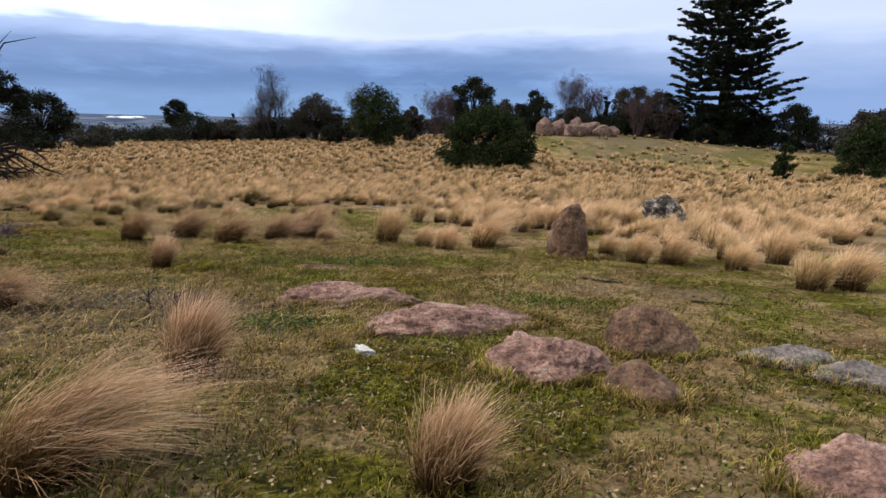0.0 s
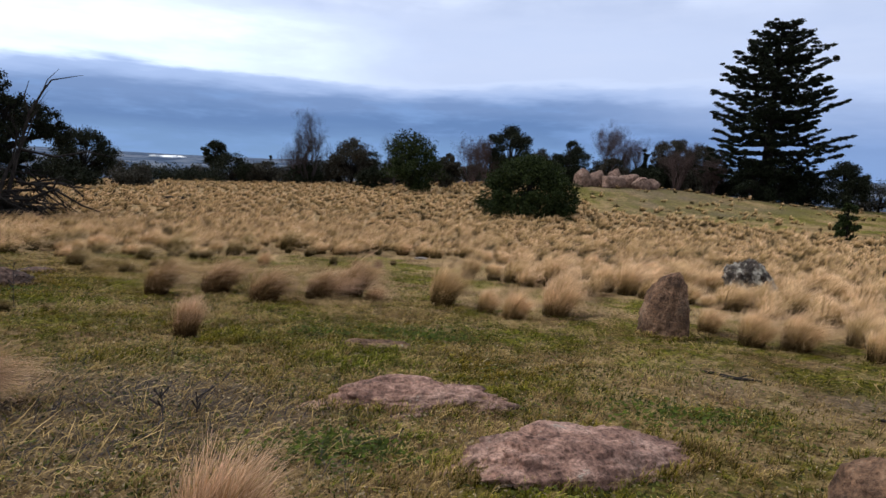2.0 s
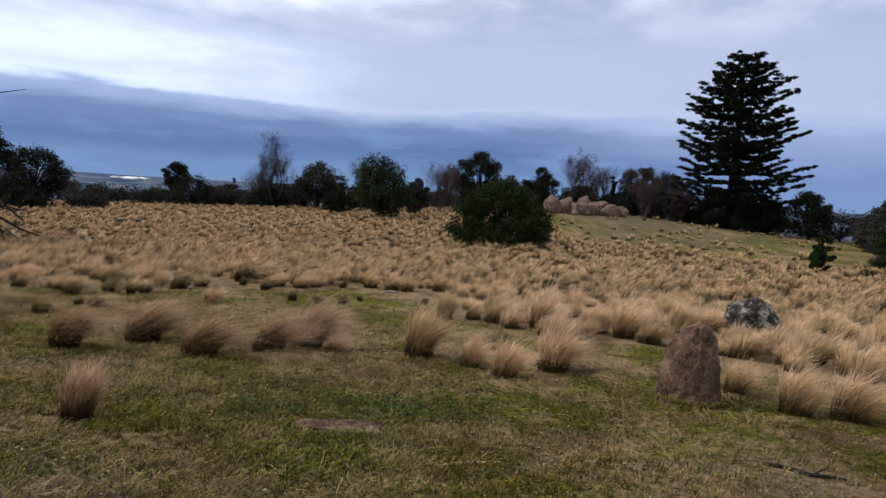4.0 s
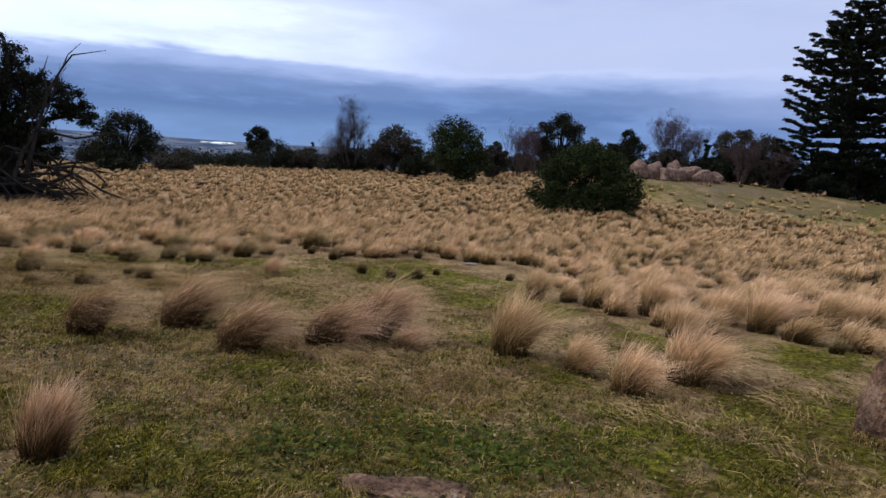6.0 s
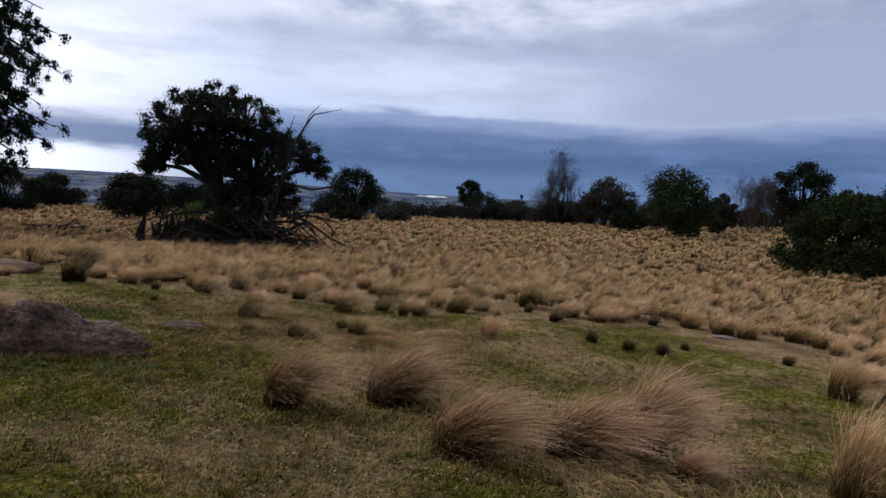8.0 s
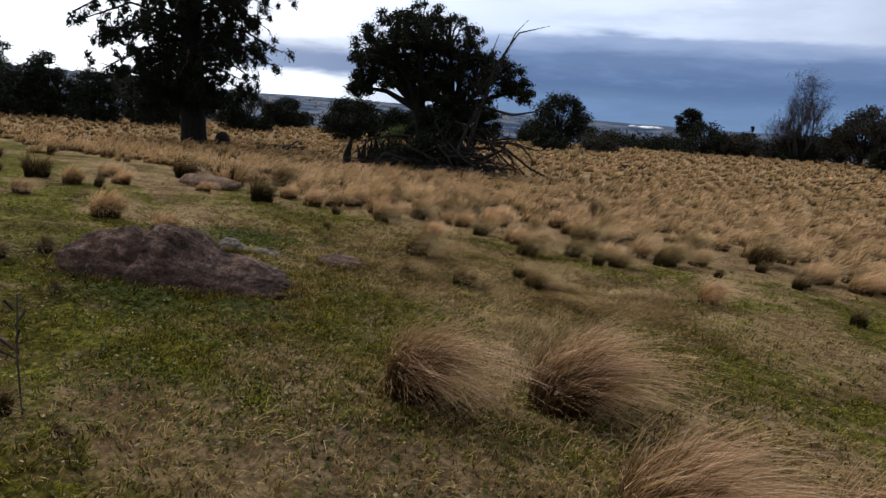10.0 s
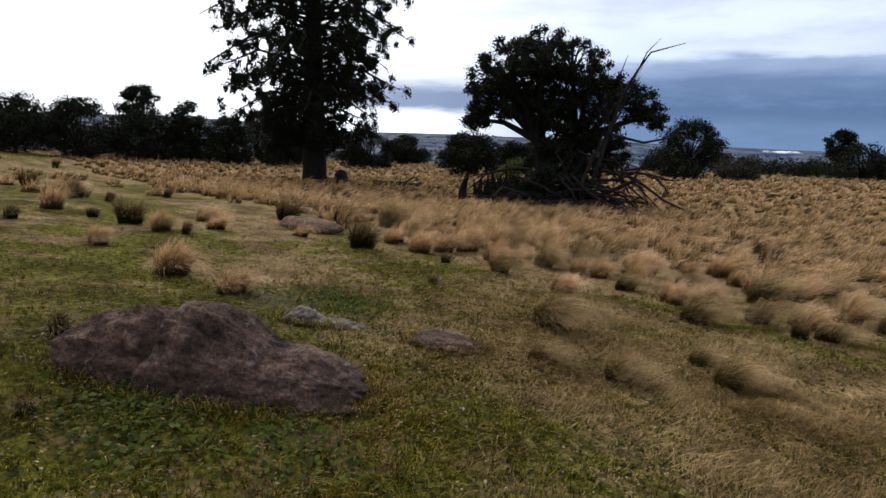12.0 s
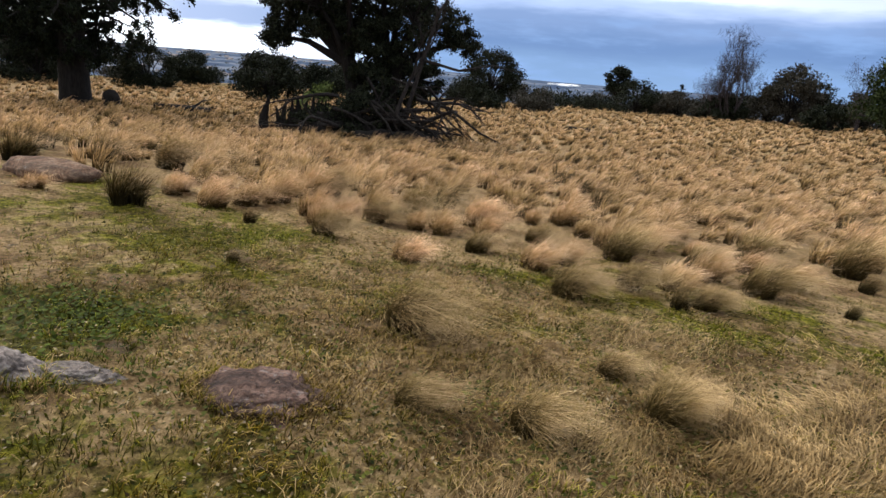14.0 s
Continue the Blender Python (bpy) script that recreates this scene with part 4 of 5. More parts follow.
# the lone gum with the dead limbs beneath it
def lone_gum(x, y):
    root = tree_root("gum_tree", x, y, "broad dark gum tree with a domed crown and forked trunk", "tree", turn=45)
    rng = random.Random(3)
    wood = Wood(3)
    wood.limb([(0.0, 0, -0.2), (-0.1, 0.1, 1.2), (-0.35, 0.0, 2.6), (-0.9, 0, 4.2)], [0.55, 0.42, 0.38, 0.26], 10)
    wood.limb([(0.8, 0.1, -0.2), (1.1, 0, 1.1), (1.4, -0.1, 2.3), (1.7, 0, 3.6)], [0.5, 0.4, 0.33, 0.2], 10)
    centres, radii = [], []
    blobs = [(-2.9, 0.2, 6.0, 1.4), (-3.1, 0.3, 4.9, 1.15), (-1.9, 0.2, 6.8, 1.4), (-0.6, 0.3, 7.1, 1.4), (0.7, -0.2, 6.8, 1.4), (1.7, 0.3, 6.1, 1.35), (-2.0, -0.6, 5.5, 1.5), (-0.7, 0.7, 5.8, 1.7), (0.6, 0.5, 5.4, 1.6),
             (2.4, -0.3, 5.1, 1.3), (3.4, 0.2, 4.9, 1.2), (4.2, 0.0, 4.2, 0.9), (-1.4, 0.2, 4.6, 1.0), (0.7, 0.0, 4.2, 1.4), (1.2, 0.3, 3.0, 1.3), (2.2, -0.3, 3.7, 1.2), (0.5, -0.4, 2.4, 1.0), (2.8, 0.2, 2.4, 1.0), (-0.6, -0.8, 6.4, 1.4),
             (-3.6, 0.0, 4.0, 0.6), (-1.9, 0.3, 4.9, 1.2), (-0.2, 0.2, 4.7, 1.3), (0.3, 0.0, 3.5, 1.1), (1.6, 0.0, 1.6, 1.0), (0.6, 0.2, 1.3, 0.8)]
    for bx, by, bz, br in blobs:
        by *= 1.6
        tip = Vector((bx, by, bz))
        start = Vector((-0.5, 0, 3.0)) if bx < 0.3 else Vector((1.2, 0, 2.7))
        mid = start.lerp(tip, 0.55) + Vector((0, 0, 0.3))
        wood.limb([start, mid, tip], [0.2, 0.12, 0.04], 6)
        for _ in range(26):
            d = Vector((rng.gauss(0, 1), rng.gauss(0, 1), rng.gauss(0, 1) + 0.3)).normalized() * br * rng.uniform(0.55, 1.0)
            c = tip + Vector((d.x, d.y * 1.3, d.z * 0.85))
            centres.append(c)
            radii.append(rng.uniform(0.30, 0.52))
            wood.limb([mid.lerp(tip, 0.6), tip.lerp(c, 0.5) + Vector((0, 0, 0.08)), c], [0.05, 0.03, 0.01], 4)
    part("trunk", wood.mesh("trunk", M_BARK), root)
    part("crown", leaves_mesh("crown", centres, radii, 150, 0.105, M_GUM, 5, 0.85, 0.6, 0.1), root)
    return root


lone_gum(-25.5, 30.9)


# dead limbs, broken stump and logs under the gum
def dead_heap(x, y):
    root = tree_root("fallen_branches", x, y, "tangle of dead fallen branches beside the gum tree", "dead wood", turn=45)
    wood = Wood(17)
    rng = wood.rng
    for i in range(34):
        a = rng.uniform(-0.6, 0.9) if i % 3 else rng.uniform(0, 6.28)
        s = Vector((rng.uniform(-2.8, 2.0), rng.uniform(-0.9, 0.9), rng.uniform(0.0, 1.7)))
        wood.grow(s, (math.cos(a), math.sin(a) * 0.5, rng.uniform(-0.25, 0.35)), rng.uniform(1.0, 2.1), rng.uniform(0.05, 0.11), 2, 0.5, 3, -0.12, 0.6, 5)
    for i in range(16):
        s = Vector((rng.uniform(-0.8, 1.8), rng.uniform(-0.8, 0.3), rng.uniform(1.0, 2.6)))
        wood.grow(s, (0.55, rng.uniform(-0.2, 0.2), rng.uniform(-0.75, -0.2)), rng.uniform(1.6, 2.4), 0.06, 2, 0.4, 3, -0.2, 0.6, 5)
    # the long dead limb that still stands up through the crown
    wood.grow((0.4, -0.9, 1.2), (0.35, 0, 1), 2.6, 0.09, 3, 0.4, 3, 0.25, 0.62, 6)
    wood.limb([(0.7, -0.2, 0.6), (1.3, 0, 2.8), (1.9, 0, 5.0), (2.5, 0, 6.1), (2.9, 0, 6.7), (4.3, 0.1, 7.1)], [0.10, 0.08, 0.06, 0.045, 0.034, 0.01], 6)
    wood.limb([(2.5, 0, 6.1), (2.75, 0.1, 6.7), (3.3, 0.2, 7.3)], [0.034, 0.024, 0.008], 5)
    wood.limb([(1.9, 0, 5.0), (1.75, 0.1, 5.8), (2.0, 0.1, 6.6)], [0.045, 0.03, 0.01], 5)
    wood.limb([(1.5, 0, 3.3), (2.9, -0.1, 3.0), (4.3, 0, 3.3), (5.7, 0, 3.05)], [0.07, 0.055, 0.04, 0.012], 5)
    wood.limb([(1.2, -0.3, 1.8), (2.6, -0.4, 1.5), (3.9, -0.4, 0.6), (5.2, -0.4, 0.05)], [0.08, 0.065, 0.05, 0.02], 5)
    for v in wood.V:
        v.z = max(v.z, -0.05)
    part("branch_tangle", wood.mesh("branch_tangle", M_DEAD), root)
    logs = Wood(18)
    for p, q, r in (((-3.4, -0.3, 0.3), (0.2, 0.1, 0.35), 0.36), ((-1.2, -1.0, 0.25), (1.9, -0.5, 0.3), 0.3), ((-2.8, 0.5, 0.7), (-0.4, 0.3, 0.9), 0.26), ((-0.5, 0.4, 0.5), (1.2, 0.2, 0.55), 0.3)):
        p, q = Vector(p), Vector(q)
        pts = [p.lerp(q, i / 6) + Vector((0, rng.gauss(0, 0.05), rng.gauss(0, 0.04))) for i in range(7)]
        logs.limb(pts, [r * rng.uniform(0.8, 1.1) for _ in pts[:-1]] + [r * 0.5], 9)
    part("log", logs.mesh("log", M_BARK), root)


dead_heap(-23.2, 30.0)


def broken_stump(x, y):
    root = tree_root("broken_stump", x, y, "jagged broken dead stump beside fallen logs", "tree stump", turn=40)
    rng = Wood(23).rng
    for i in range(11):
        wood = Wood(230 + i)
        bx = rng.uniform(-0.35, 1.9)
        h = rng.uniform(1.2, 2.1) * (1.1 if bx < 0.4 else 0.75)
        by = rng.uniform(-0.25, 0.25)
        wood.limb([(bx, by, -0.1), (bx + rng.gauss(0.05, 0.08), by, h * 0.5), (bx + rng.gauss(0.1, 0.12), by, h)], [rng.uniform(0.18, 0.30), rng.uniform(0.12, 0.2), 0.03], 6)
        part("splinter", wood.mesh("splinter", M_BARK), root)


broken_stump(-27.2, 27.2)
leafy_tree("dark_shrub", -24.0, 29.7, 1.9, 3.2, M_GUM, "dark scrub in the tangle of fallen branches", 68, 0.02, 40, 80, 0.12, "shrub")
leafy_tree("dark_shrub", -25.6, 28.9, 1.3, 3.4, M_GUM, "low dark scrub grown over the fallen logs", 67, 0.02, 34, 90, 0.12, "shrub")


def big_conifer(x, y):
    """A massive old conifer: one thick trunk and drooping tiers of tufted branches."""
    root = tree_root("old_conifer", x, y, "massive old conifer with a thick black trunk and drooping tufted branches", "tree")
    wood = Wood(31)
    rng = wood.rng
    wood.limb([(0, 0, -0.3), (0, 0, 0.5), (0.05, 0, 3), (0, 0, 9), (0.1, 0, 19)], [1.05, 0.86, 0.78, 0.66, 0.15], 14)
    centres, radii = [], []
    z = 3.0
    while z < 19:
        reach = 2.6 + 4.6 * min(1, (z - 1.5) / 6.5) if z < 12 else 7.2 * (19.6 - z) / 7.6
        for _ in range(4):
            a = rng.uniform(0, 6.28)
            r = reach * rng.uniform(0.65, 1.12)
            end = Vector((r * math.cos(a), r * math.sin(a), z + 0.1 * r - 0.028 * r * r - rng.uniform(0, 0.6)))
            mid = Vector((0.55 * r * math.cos(a), 0.55 * r * math.sin(a), z + 0.22 + 0.07 * r))
            wood.limb([(0, 0, z), mid, end], [0.15, 0.08, 0.03], 5)
            for k in range(11):
                t = rng.uniform(0.2, 1.0)
                p = Vector((0, 0, z)).lerp(mid, t * 2) if t < 0.5 else mid.lerp(end, t * 2 - 1)
                q = p + Vector((rng.gauss(0, 0.55), rng.gauss(0, 0.55), rng.uniform(-0.75, 0.2)))
                wood.limb([p, p.lerp(q, 0.5) + Vector((0, 0, 0.08)), q], [0.035, 0.025, 0.012], 4)
                centres.append(q)
                radii.append(rng.uniform(0.28, 0.52))
        z += 0.42
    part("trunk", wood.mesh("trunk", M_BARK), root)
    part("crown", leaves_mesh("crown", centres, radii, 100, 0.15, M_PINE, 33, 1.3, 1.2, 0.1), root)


big_conifer(-45.9, 28.0)


def norfolk_pine(x, y, height):
    """A tall pine with flat tiers, the gaps of sky showing between them."""
    root = tree_root("tall_pine", x, y, "tall dark pine with flat tiered branches and a rounded top", "tree")
    wood = Wood(41)
    rng = wood.rng
    wood.limb([(0, 0, -0.5), (0, 0, height * 0.4), (0, 0, height * 0.99)], [0.75, 0.5, 0.08], 9)
    centres, radii = [], []
    z = height * 0.13
    while z < height * 0.985:
        u = z / height
        reach = 8.6 * (1 - ((u - 0.2) / 0.84) ** 2.1) ** 0.8 if u > 0.2 else 7.8
        reach = max(reach, 2.4 if u < 0.95 else 1.4)
        a0 = rng.uniform(0, 6.28)
        z0 = z
        for i in range(9):
            a = a0 + i * 0.698 + rng.uniform(-0.25, 0.25)
            r = reach * rng.uniform(0.62, 1.08)
            z = z0 + height * rng.gauss(0, 0.009)
            lift = (0.05 + 0.24 * u) * r * rng.uniform(0.5, 1.4)
            d = Vector((math.cos(a), math.sin(a), 0))
            end = d * r + Vector((0, 0, z + lift))
            mid = d * r * 0.55 + Vector((0, 0, z + lift * 0.1 - 0.03 * r))
            wood.limb([(0, 0, z), mid, end], [0.11, 0.07, 0.03], 4)
            n = max(3, int(r * 2.1))
            for k in range(n):
                t = 0.22 + 0.78 * (k + rng.random()) / n
                p = Vector((0, 0, z)).lerp(mid, t * 2) if t < 0.5 else mid.lerp(end, t * 2 - 1)
                side = Vector((-d.y, d.x, 0)) * rng.gauss(0, 0.16) * r * (1.1 - t * 0.6)
                centres.append(p + side + Vector((0, 0, 0.08)))
                radii.append(rng.uniform(0.42, 0.62))
        z = z0 + height * 0.042 * rng.uniform(0.8, 1.2)
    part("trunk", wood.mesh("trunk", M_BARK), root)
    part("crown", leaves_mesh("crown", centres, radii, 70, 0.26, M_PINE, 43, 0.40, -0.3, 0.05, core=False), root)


norfolk_pine(36.5, 81.3, 22.0)

# ---- woods round the meadow ----
LEAFY = (  # x, y, height, width, low, material, label
    (-46.0, 73.4, 6.3, 7.1, 0.2, M_GUM, "dark round-crowned gum tree on the meadow's edge"),
    (-42.3, 103.3, 6.6, 4.4, 0.3, M_GUM, "small dark gum tree standing apart"),
    (-16.5, 86.1, 6.0, 6.2, 0.15, M_GREYLEAF, "grey-green gum with a rounded crown"),
    (-6.6, 67.2, 6.2, 6.6, 0.1, M_BUSH, "dark green acacia on the meadow's edge"),
    (-3.1, 74.5, 4.2, 2.6, 0.1, M_GREYLEAF, "thin grey-green young gum"),
    (4.6, 83.0, 7.4, 6.1, 0.2, M_GUM, "dark tree rising behind the round bush"),
    (11.4, 78.6, 5.9, 3.7, 0.08, M_GUM, "dark upright tree beside the boulders"),
    (27.2, 89.2, 7.0, 5.5, 0.3, M_GREYLEAF, "thin grey scrub tree beside the pine"),
    (32.2, 90.7, 6.8, 6.0, 0.2, M_GREYLEAF, "grey leafless-looking scrub tree"),
    (42.7, 74.7, 5.6, 4.9, 0.08, M_GUM, "dark rounded tree beside the pine"),
    (34.2, 49.7, 4.6, 3.8, 0.1, M_GREYLEAF, "grey-green scrub at the meadow's end"),
    (39.5, 58.0, 4.0, 5.0, 0.05, M_GREYLEAF, "low grey scrub at the meadow's end"),
    (48.0, 70.0, 4.2, 6.0, 0.05, M_GREYLEAF, "low grey scrub behind the pine"),
    (-79.3, 11.1, 5.6, 9.0, 0.02, M_GUM, "dark belt tree beyond the grass"),
    (-76.1, 16.3, 6.1, 6.6, 0.05, M_GUM, "dark belt tree beyond the grass"),
    (-81.2, 22.9, 8.1, 4.4, 0.45, M_GUM, "tall thin gum over the belt of trees"),
    (-78.2, 22.9, 5.7, 9.0, 0.02, M_GUM, "dark belt tree beyond the grass"),
    (-77.3, 27.2, 6.6, 5.0, 0.05, M_GUM, "dark belt tree beyond the grass"),
    (-73.4, 30.1, 5.2, 5.2, 0.02, M_GUM, "dark belt tree beyond the grass"),
    (-89.5, 38.8, 6.7, 3.8, 0.4, M_GREYLEAF, "thin pale gum behind the belt"),
    (-69.6, 35.1, 4.4, 5.6, 0.02, M_GUM, "dark belt tree behind the conifer"),
    (-65.8, 43.2, 4.7, 5.4, 0.05, M_GUM, "dark belt tree behind the conifer"),
    (-76.4, 54.7, 3.7, 6.0, 0.02, M_GUM, "low dark tree on the hill's edge"),
    (-51.7, 46.5, 4.2, 6.2, 0.08, M_GUM, "dark low tree behind the stump"),
    (-52.6, 53.2, 3.4, 4.6, 0.05, M_GUM, "dark low tree behind the stump"),
    (-88.0, 2.0, 6.6, 9.0, 0.02, M_GUM, "dark belt tree beyond the grass"),
    (-86.0, -8.0, 7.0, 9.0, 0.02, M_GUM, "dark belt tree beyond the grass"),
    (-62.0, 66.0, 3.9, 6.0, 0.02, M_GUM, "low dark tree on the hill's edge"),
)
for i, (x, y, h, w, low, mat, label) in enumerate(LEAFY):
    leafy_tree("tree", x, y, h, w, mat, label, 100 + i, low, int(40 + 4.0 * w), 190, 0.19, group="trees round the meadow")

SHRUBS = [(-47.1, 90.1, 1.9, 9.5), (-40.0, 92.0, 1.8, 7.0), (-33.2, 94.0, 2.1, 7.7), (-26.0, 93.0, 2.2, 6.0), (-55.0, 84.0, 2.2, 8.0), (-10.5, 84.0, 2.6, 5.0), (-12.0, 76.0, 2.4, 4.0), (8.0, 88.0, 3.0, 5.0),
          (24.5, 86.0, 2.6, 4.0), (29.5, 84.5, 3.0, 4.5), (34.0, 78.5, 4.6, 5.2), (38.6, 79.0, 4.8, 5.4), (36.3, 78.0, 5.2, 6.0), (45.5, 66.0, 2.6, 5.0), (-42.0, 66.0, 2.0, 4.0), (-38.0, 70.0, 1.6, 4.0)]
SHRUBS += [(98 * math.sin(radians(a)), 98 * math.cos(radians(a)), 1.5 + 1.5 * math.sin(a * 1.7) ** 2, 5.0 + 4 * math.sin(a) ** 2) for a in range(-64, -8, 5)]
SHRUBS += [(96 * math.sin(radians(a)), 96 * math.cos(radians(a)), 2.2 + 1.6 * math.sin(a * 2.3) ** 2, 6.0 + 3 * math.sin(a) ** 2) for a in range(-3, 42, 5)]
SHRUBS += [(93 * math.sin(radians(a)), 93 * math.cos(radians(a)), 3.6 + 1.6 * math.sin(a * 1.3) ** 2, 8.0 + 3 * math.sin(a) ** 2) for a in range(-104, -62, 4)]
SHRUBS += [(91 * math.sin(radians(a)), 91 * math.cos(radians(a)), 2.6 + 2.2 * math.sin(a * 1.9) ** 2, 4.6 + 2 * math.sin(a) ** 2) for a in range(-21, 30, 3)]
for i, (x, y, h, w) in enumerate(SHRUBS):
    leafy_tree("shrub", x, y, h, w, M_PINE if 33 < x < 40 else M_GREYLEAF if i % 2 else M_GUM, "low dark evergreen shrub at the meadow's edge", 200 + i, 0.02, 40, 120, 0.20, "shrub", "shrubs round the meadow")

leafy_tree("round_bush", 3.4, 43.4, 4.1, 6.7, M_BUSH, "big round glossy dark green bush in the tussock field", 61, 0.02, 300, 150, 0.12, "bush", puff=(0.06, 0.11), belly=0.2)
leafy_tree("round_bush", 26.6, 38.0, 3.7, 4.6, M_BUSH, "dark green bush at the meadow's end", 62, 0.02, 160, 130, 0.12, "bush", puff=(0.07, 0.12), belly=0.2)
leafy_tree("young_conifer", 19.8, 35.9, 2.1, 1.15, M_BUSH, "small upright young conifer in the grass", 63, 0.03, 34, 90, 0.14, "young tree")
leafy_tree("young_conifer", -31.1, 96.8, 4.0, 1.8, M_PINE, "small dark pointed conifer on the skyline", 64, 0.05, 22, 45, 0.25, "young tree")
leafy_tree("cypress", 23.4, 88.3, 5.3, 1.7, M_PINE, "narrow black cypress beside the boulders", 65, 0.02, 30, 60, 0.25, "tree")
leafy_tree("fresh_shrub", -26.6, 29.4, 2.3, 1.9, M_FRESH, "light green shrub behind the broken stump", 66, 0.1, 26, 60, 0.12, "shrub")
bare_tree("bare_tree", -22.6, 86.7, 10.0, 8.6, M_TWIG, "tall leafless grey tree on the skyline", 71, 6, 4)
bare_tree("bare_tree", -10.0, 80.0, 6.5, 3.0, M_TWIG, "thin leafless tree on the skyline", 72, 3, 4)
for i, (x, y, h, w) in enumerate(((-0.2, 79.5, 6.4, 4.2), (19.3, 90.0, 8.6, 7.3), (22.6, 92.0, 7.0, 6.0), (30.0, 93.0, 7.0, 6.0), (1.6, 82.0, 6.0, 4.0), (26.5, 84.0, 6.0, 5.0), (30.5, 82.5, 5.2, 5.0), (-24.6, 88.0, 5.5, 5.0))):
    bare_tree("bare_tree", x, y, h, w, M_RED, "leafless reddish-brown tree with fine twigs", 80 + i, 7, 4, "reddish bare trees")


# ---- the town on the plain ----
def town():
    rng = np.random.default_rng(5)
    V, F, K = [], [], []

    def box(x, y, w, d, h, turn, mat):
        o = len(V)
        z = gz(x, y) - 1
        c, s = math.cos(turn), math.sin(turn)
        for dz in (0, h):
            for a, b in ((-w, -d), (w, -d), (w, d), (-w, d)):
                V.append((x + (a * c - b * s) / 2, y + (a * s + b * c) / 2, z + dz))
        F.extend([(o, o + 1, o + 5, o + 4), (o + 1, o + 2, o + 6, o + 5), (o + 2, o + 3, o + 7, o + 6), (o + 3, o, o + 4, o + 7)])
        K.extend([mat] * 4)
        p, q = len(V), len(V) + 1
        V.append((x - w * c / 2, y - w * s / 2, z + h * 1.45))
        V.append((x + w * c / 2, y + w * s / 2, z + h * 1.45))
        F.extend([(o + 4, o + 5, q, p), (o + 6, o + 7, p, q), (o + 5, o + 6, q), (o + 7, o + 4, p)])
        K.extend([1 if mat == 0 else 2] * 4)

    for _ in range(420):
        az, r = radians(rng.uniform(-92, -38)), rng.uniform(1500, 2500)
        box(r * math.sin(az), r * math.cos(az), rng.uniform(9, 18), rng.uniform(8, 12), rng.uniform(3, 5), rng.uniform(0, 3), 0)
    for _ in range(14):
        az, r = radians(rng.uniform(-27.2, -24.8)), rng.uniform(2500, 2700)
        box(r * math.sin(az), r * math.cos(az), rng.uniform(15, 50), rng.uniform(20, 30), rng.uniform(3, 6), rng.uniform(-0.2, 0.2), 2)
    me = bpy.data.meshes.new("distant_town")
    me.from_pydata(V, [], F)
    for m in (M_HOUSE, M_ROOF, M_WHITEWALL):
        me.materials.append(m)
    me.polygons.foreach_set("material_index", np.array(K, np.int32))
    tagged(new("distant_town", me), "distant town of small houses and white warehouse roofs", "town", kind="stuff")


town()


def far_woods():
    """Dark clumps of trees on the far slopes."""
    rng = np.random.default_rng(8)
    az, r = np.radians(rng.uniform(-110, 55, 1500)), rng.uniform(0, 1, 1500) ** 1.6 * 2300 + 170
    x, y = r * np.sin(az), r * np.cos(az)
    keep = vnoise(x / 130, y / 130, 14) > -0.1
    x, y, r = x[keep], y[keep], r[keep]
    c = np.stack((x, y, ground_height(x, y) + 2.2), 1)
    me = leaves_mesh("far_woods", c, rng.uniform(3, 7, len(x)), 26, 2.6, M_GUM, 9, 0.6, core=False)
    tagged(new("far_woods", me), "scattered dark trees on the far slopes", "woods", kind="stuff")


far_woods()


# ---- litter on the turf ----
def scatter_bits(name, label, mat, count, size, seed):
    """Small flat leaves and scraps lying on the turf."""
    rng = np.random.default_rng(seed)
    x, y = near_spots(rng, count)
    keep = rng.uniform(0, 1, len(x)) < np.clip(0.5 + 0.6 * vnoise(x * 2.2, y * 2.2, seed), 0.05, 1)
    x, y = x[keep], y[keep]
    n = len(x)
    C = np.stack((x, y, ground_height(x, y) + rng.uniform(0.006, 0.03, n)), 1)
    u = rng.normal(0, 1, (n, 3)) * np.array((1, 1, 0.35))
    u /= np.linalg.norm(u, axis=1)[:, None]
    w = np.cross(u, np.array((0, 0, 1.0)) + rng.normal(0, 0.35, (n, 3)))
    w /= np.linalg.norm(w, axis=1)[:, None]
    L = size * rng.uniform(0.5, 1.6, n)[:, None]
    V = np.stack((C - u * L * 0.5, C + w * L * 0.3, C + u * L * 0.5, C - w * L * 0.3), 1).reshape(-1, 3)
    F = ((np.arange(n) * 4)[:, None] + np.array((0, 1, 2, 3))[None, :]).ravel()
    tagged(new(name, mesh_of(name, V, np.full(n, 4), F, [mat])), label, "ground cover", kind="stuff")


M_SCRAP = leaf_material("straw_scraps", (0.07, 0.05, 0.03), (0.40, 0.31, 0.19), 0.1, 0.7)
M_WEED = leaf_material("lawn_weeds", (0.014, 0.018, 0.004), (0.13, 0.135, 0.028), 0.25)
scatter_bits("leaf_litter", "pale straw scraps and dead leaves on the turf", M_SCRAP, 70000, 0.020, 51)
scatter_bits("lawn_weeds", "small broad-leaved weeds in the short turf", M_WEED, 130000, 0.026, 52)


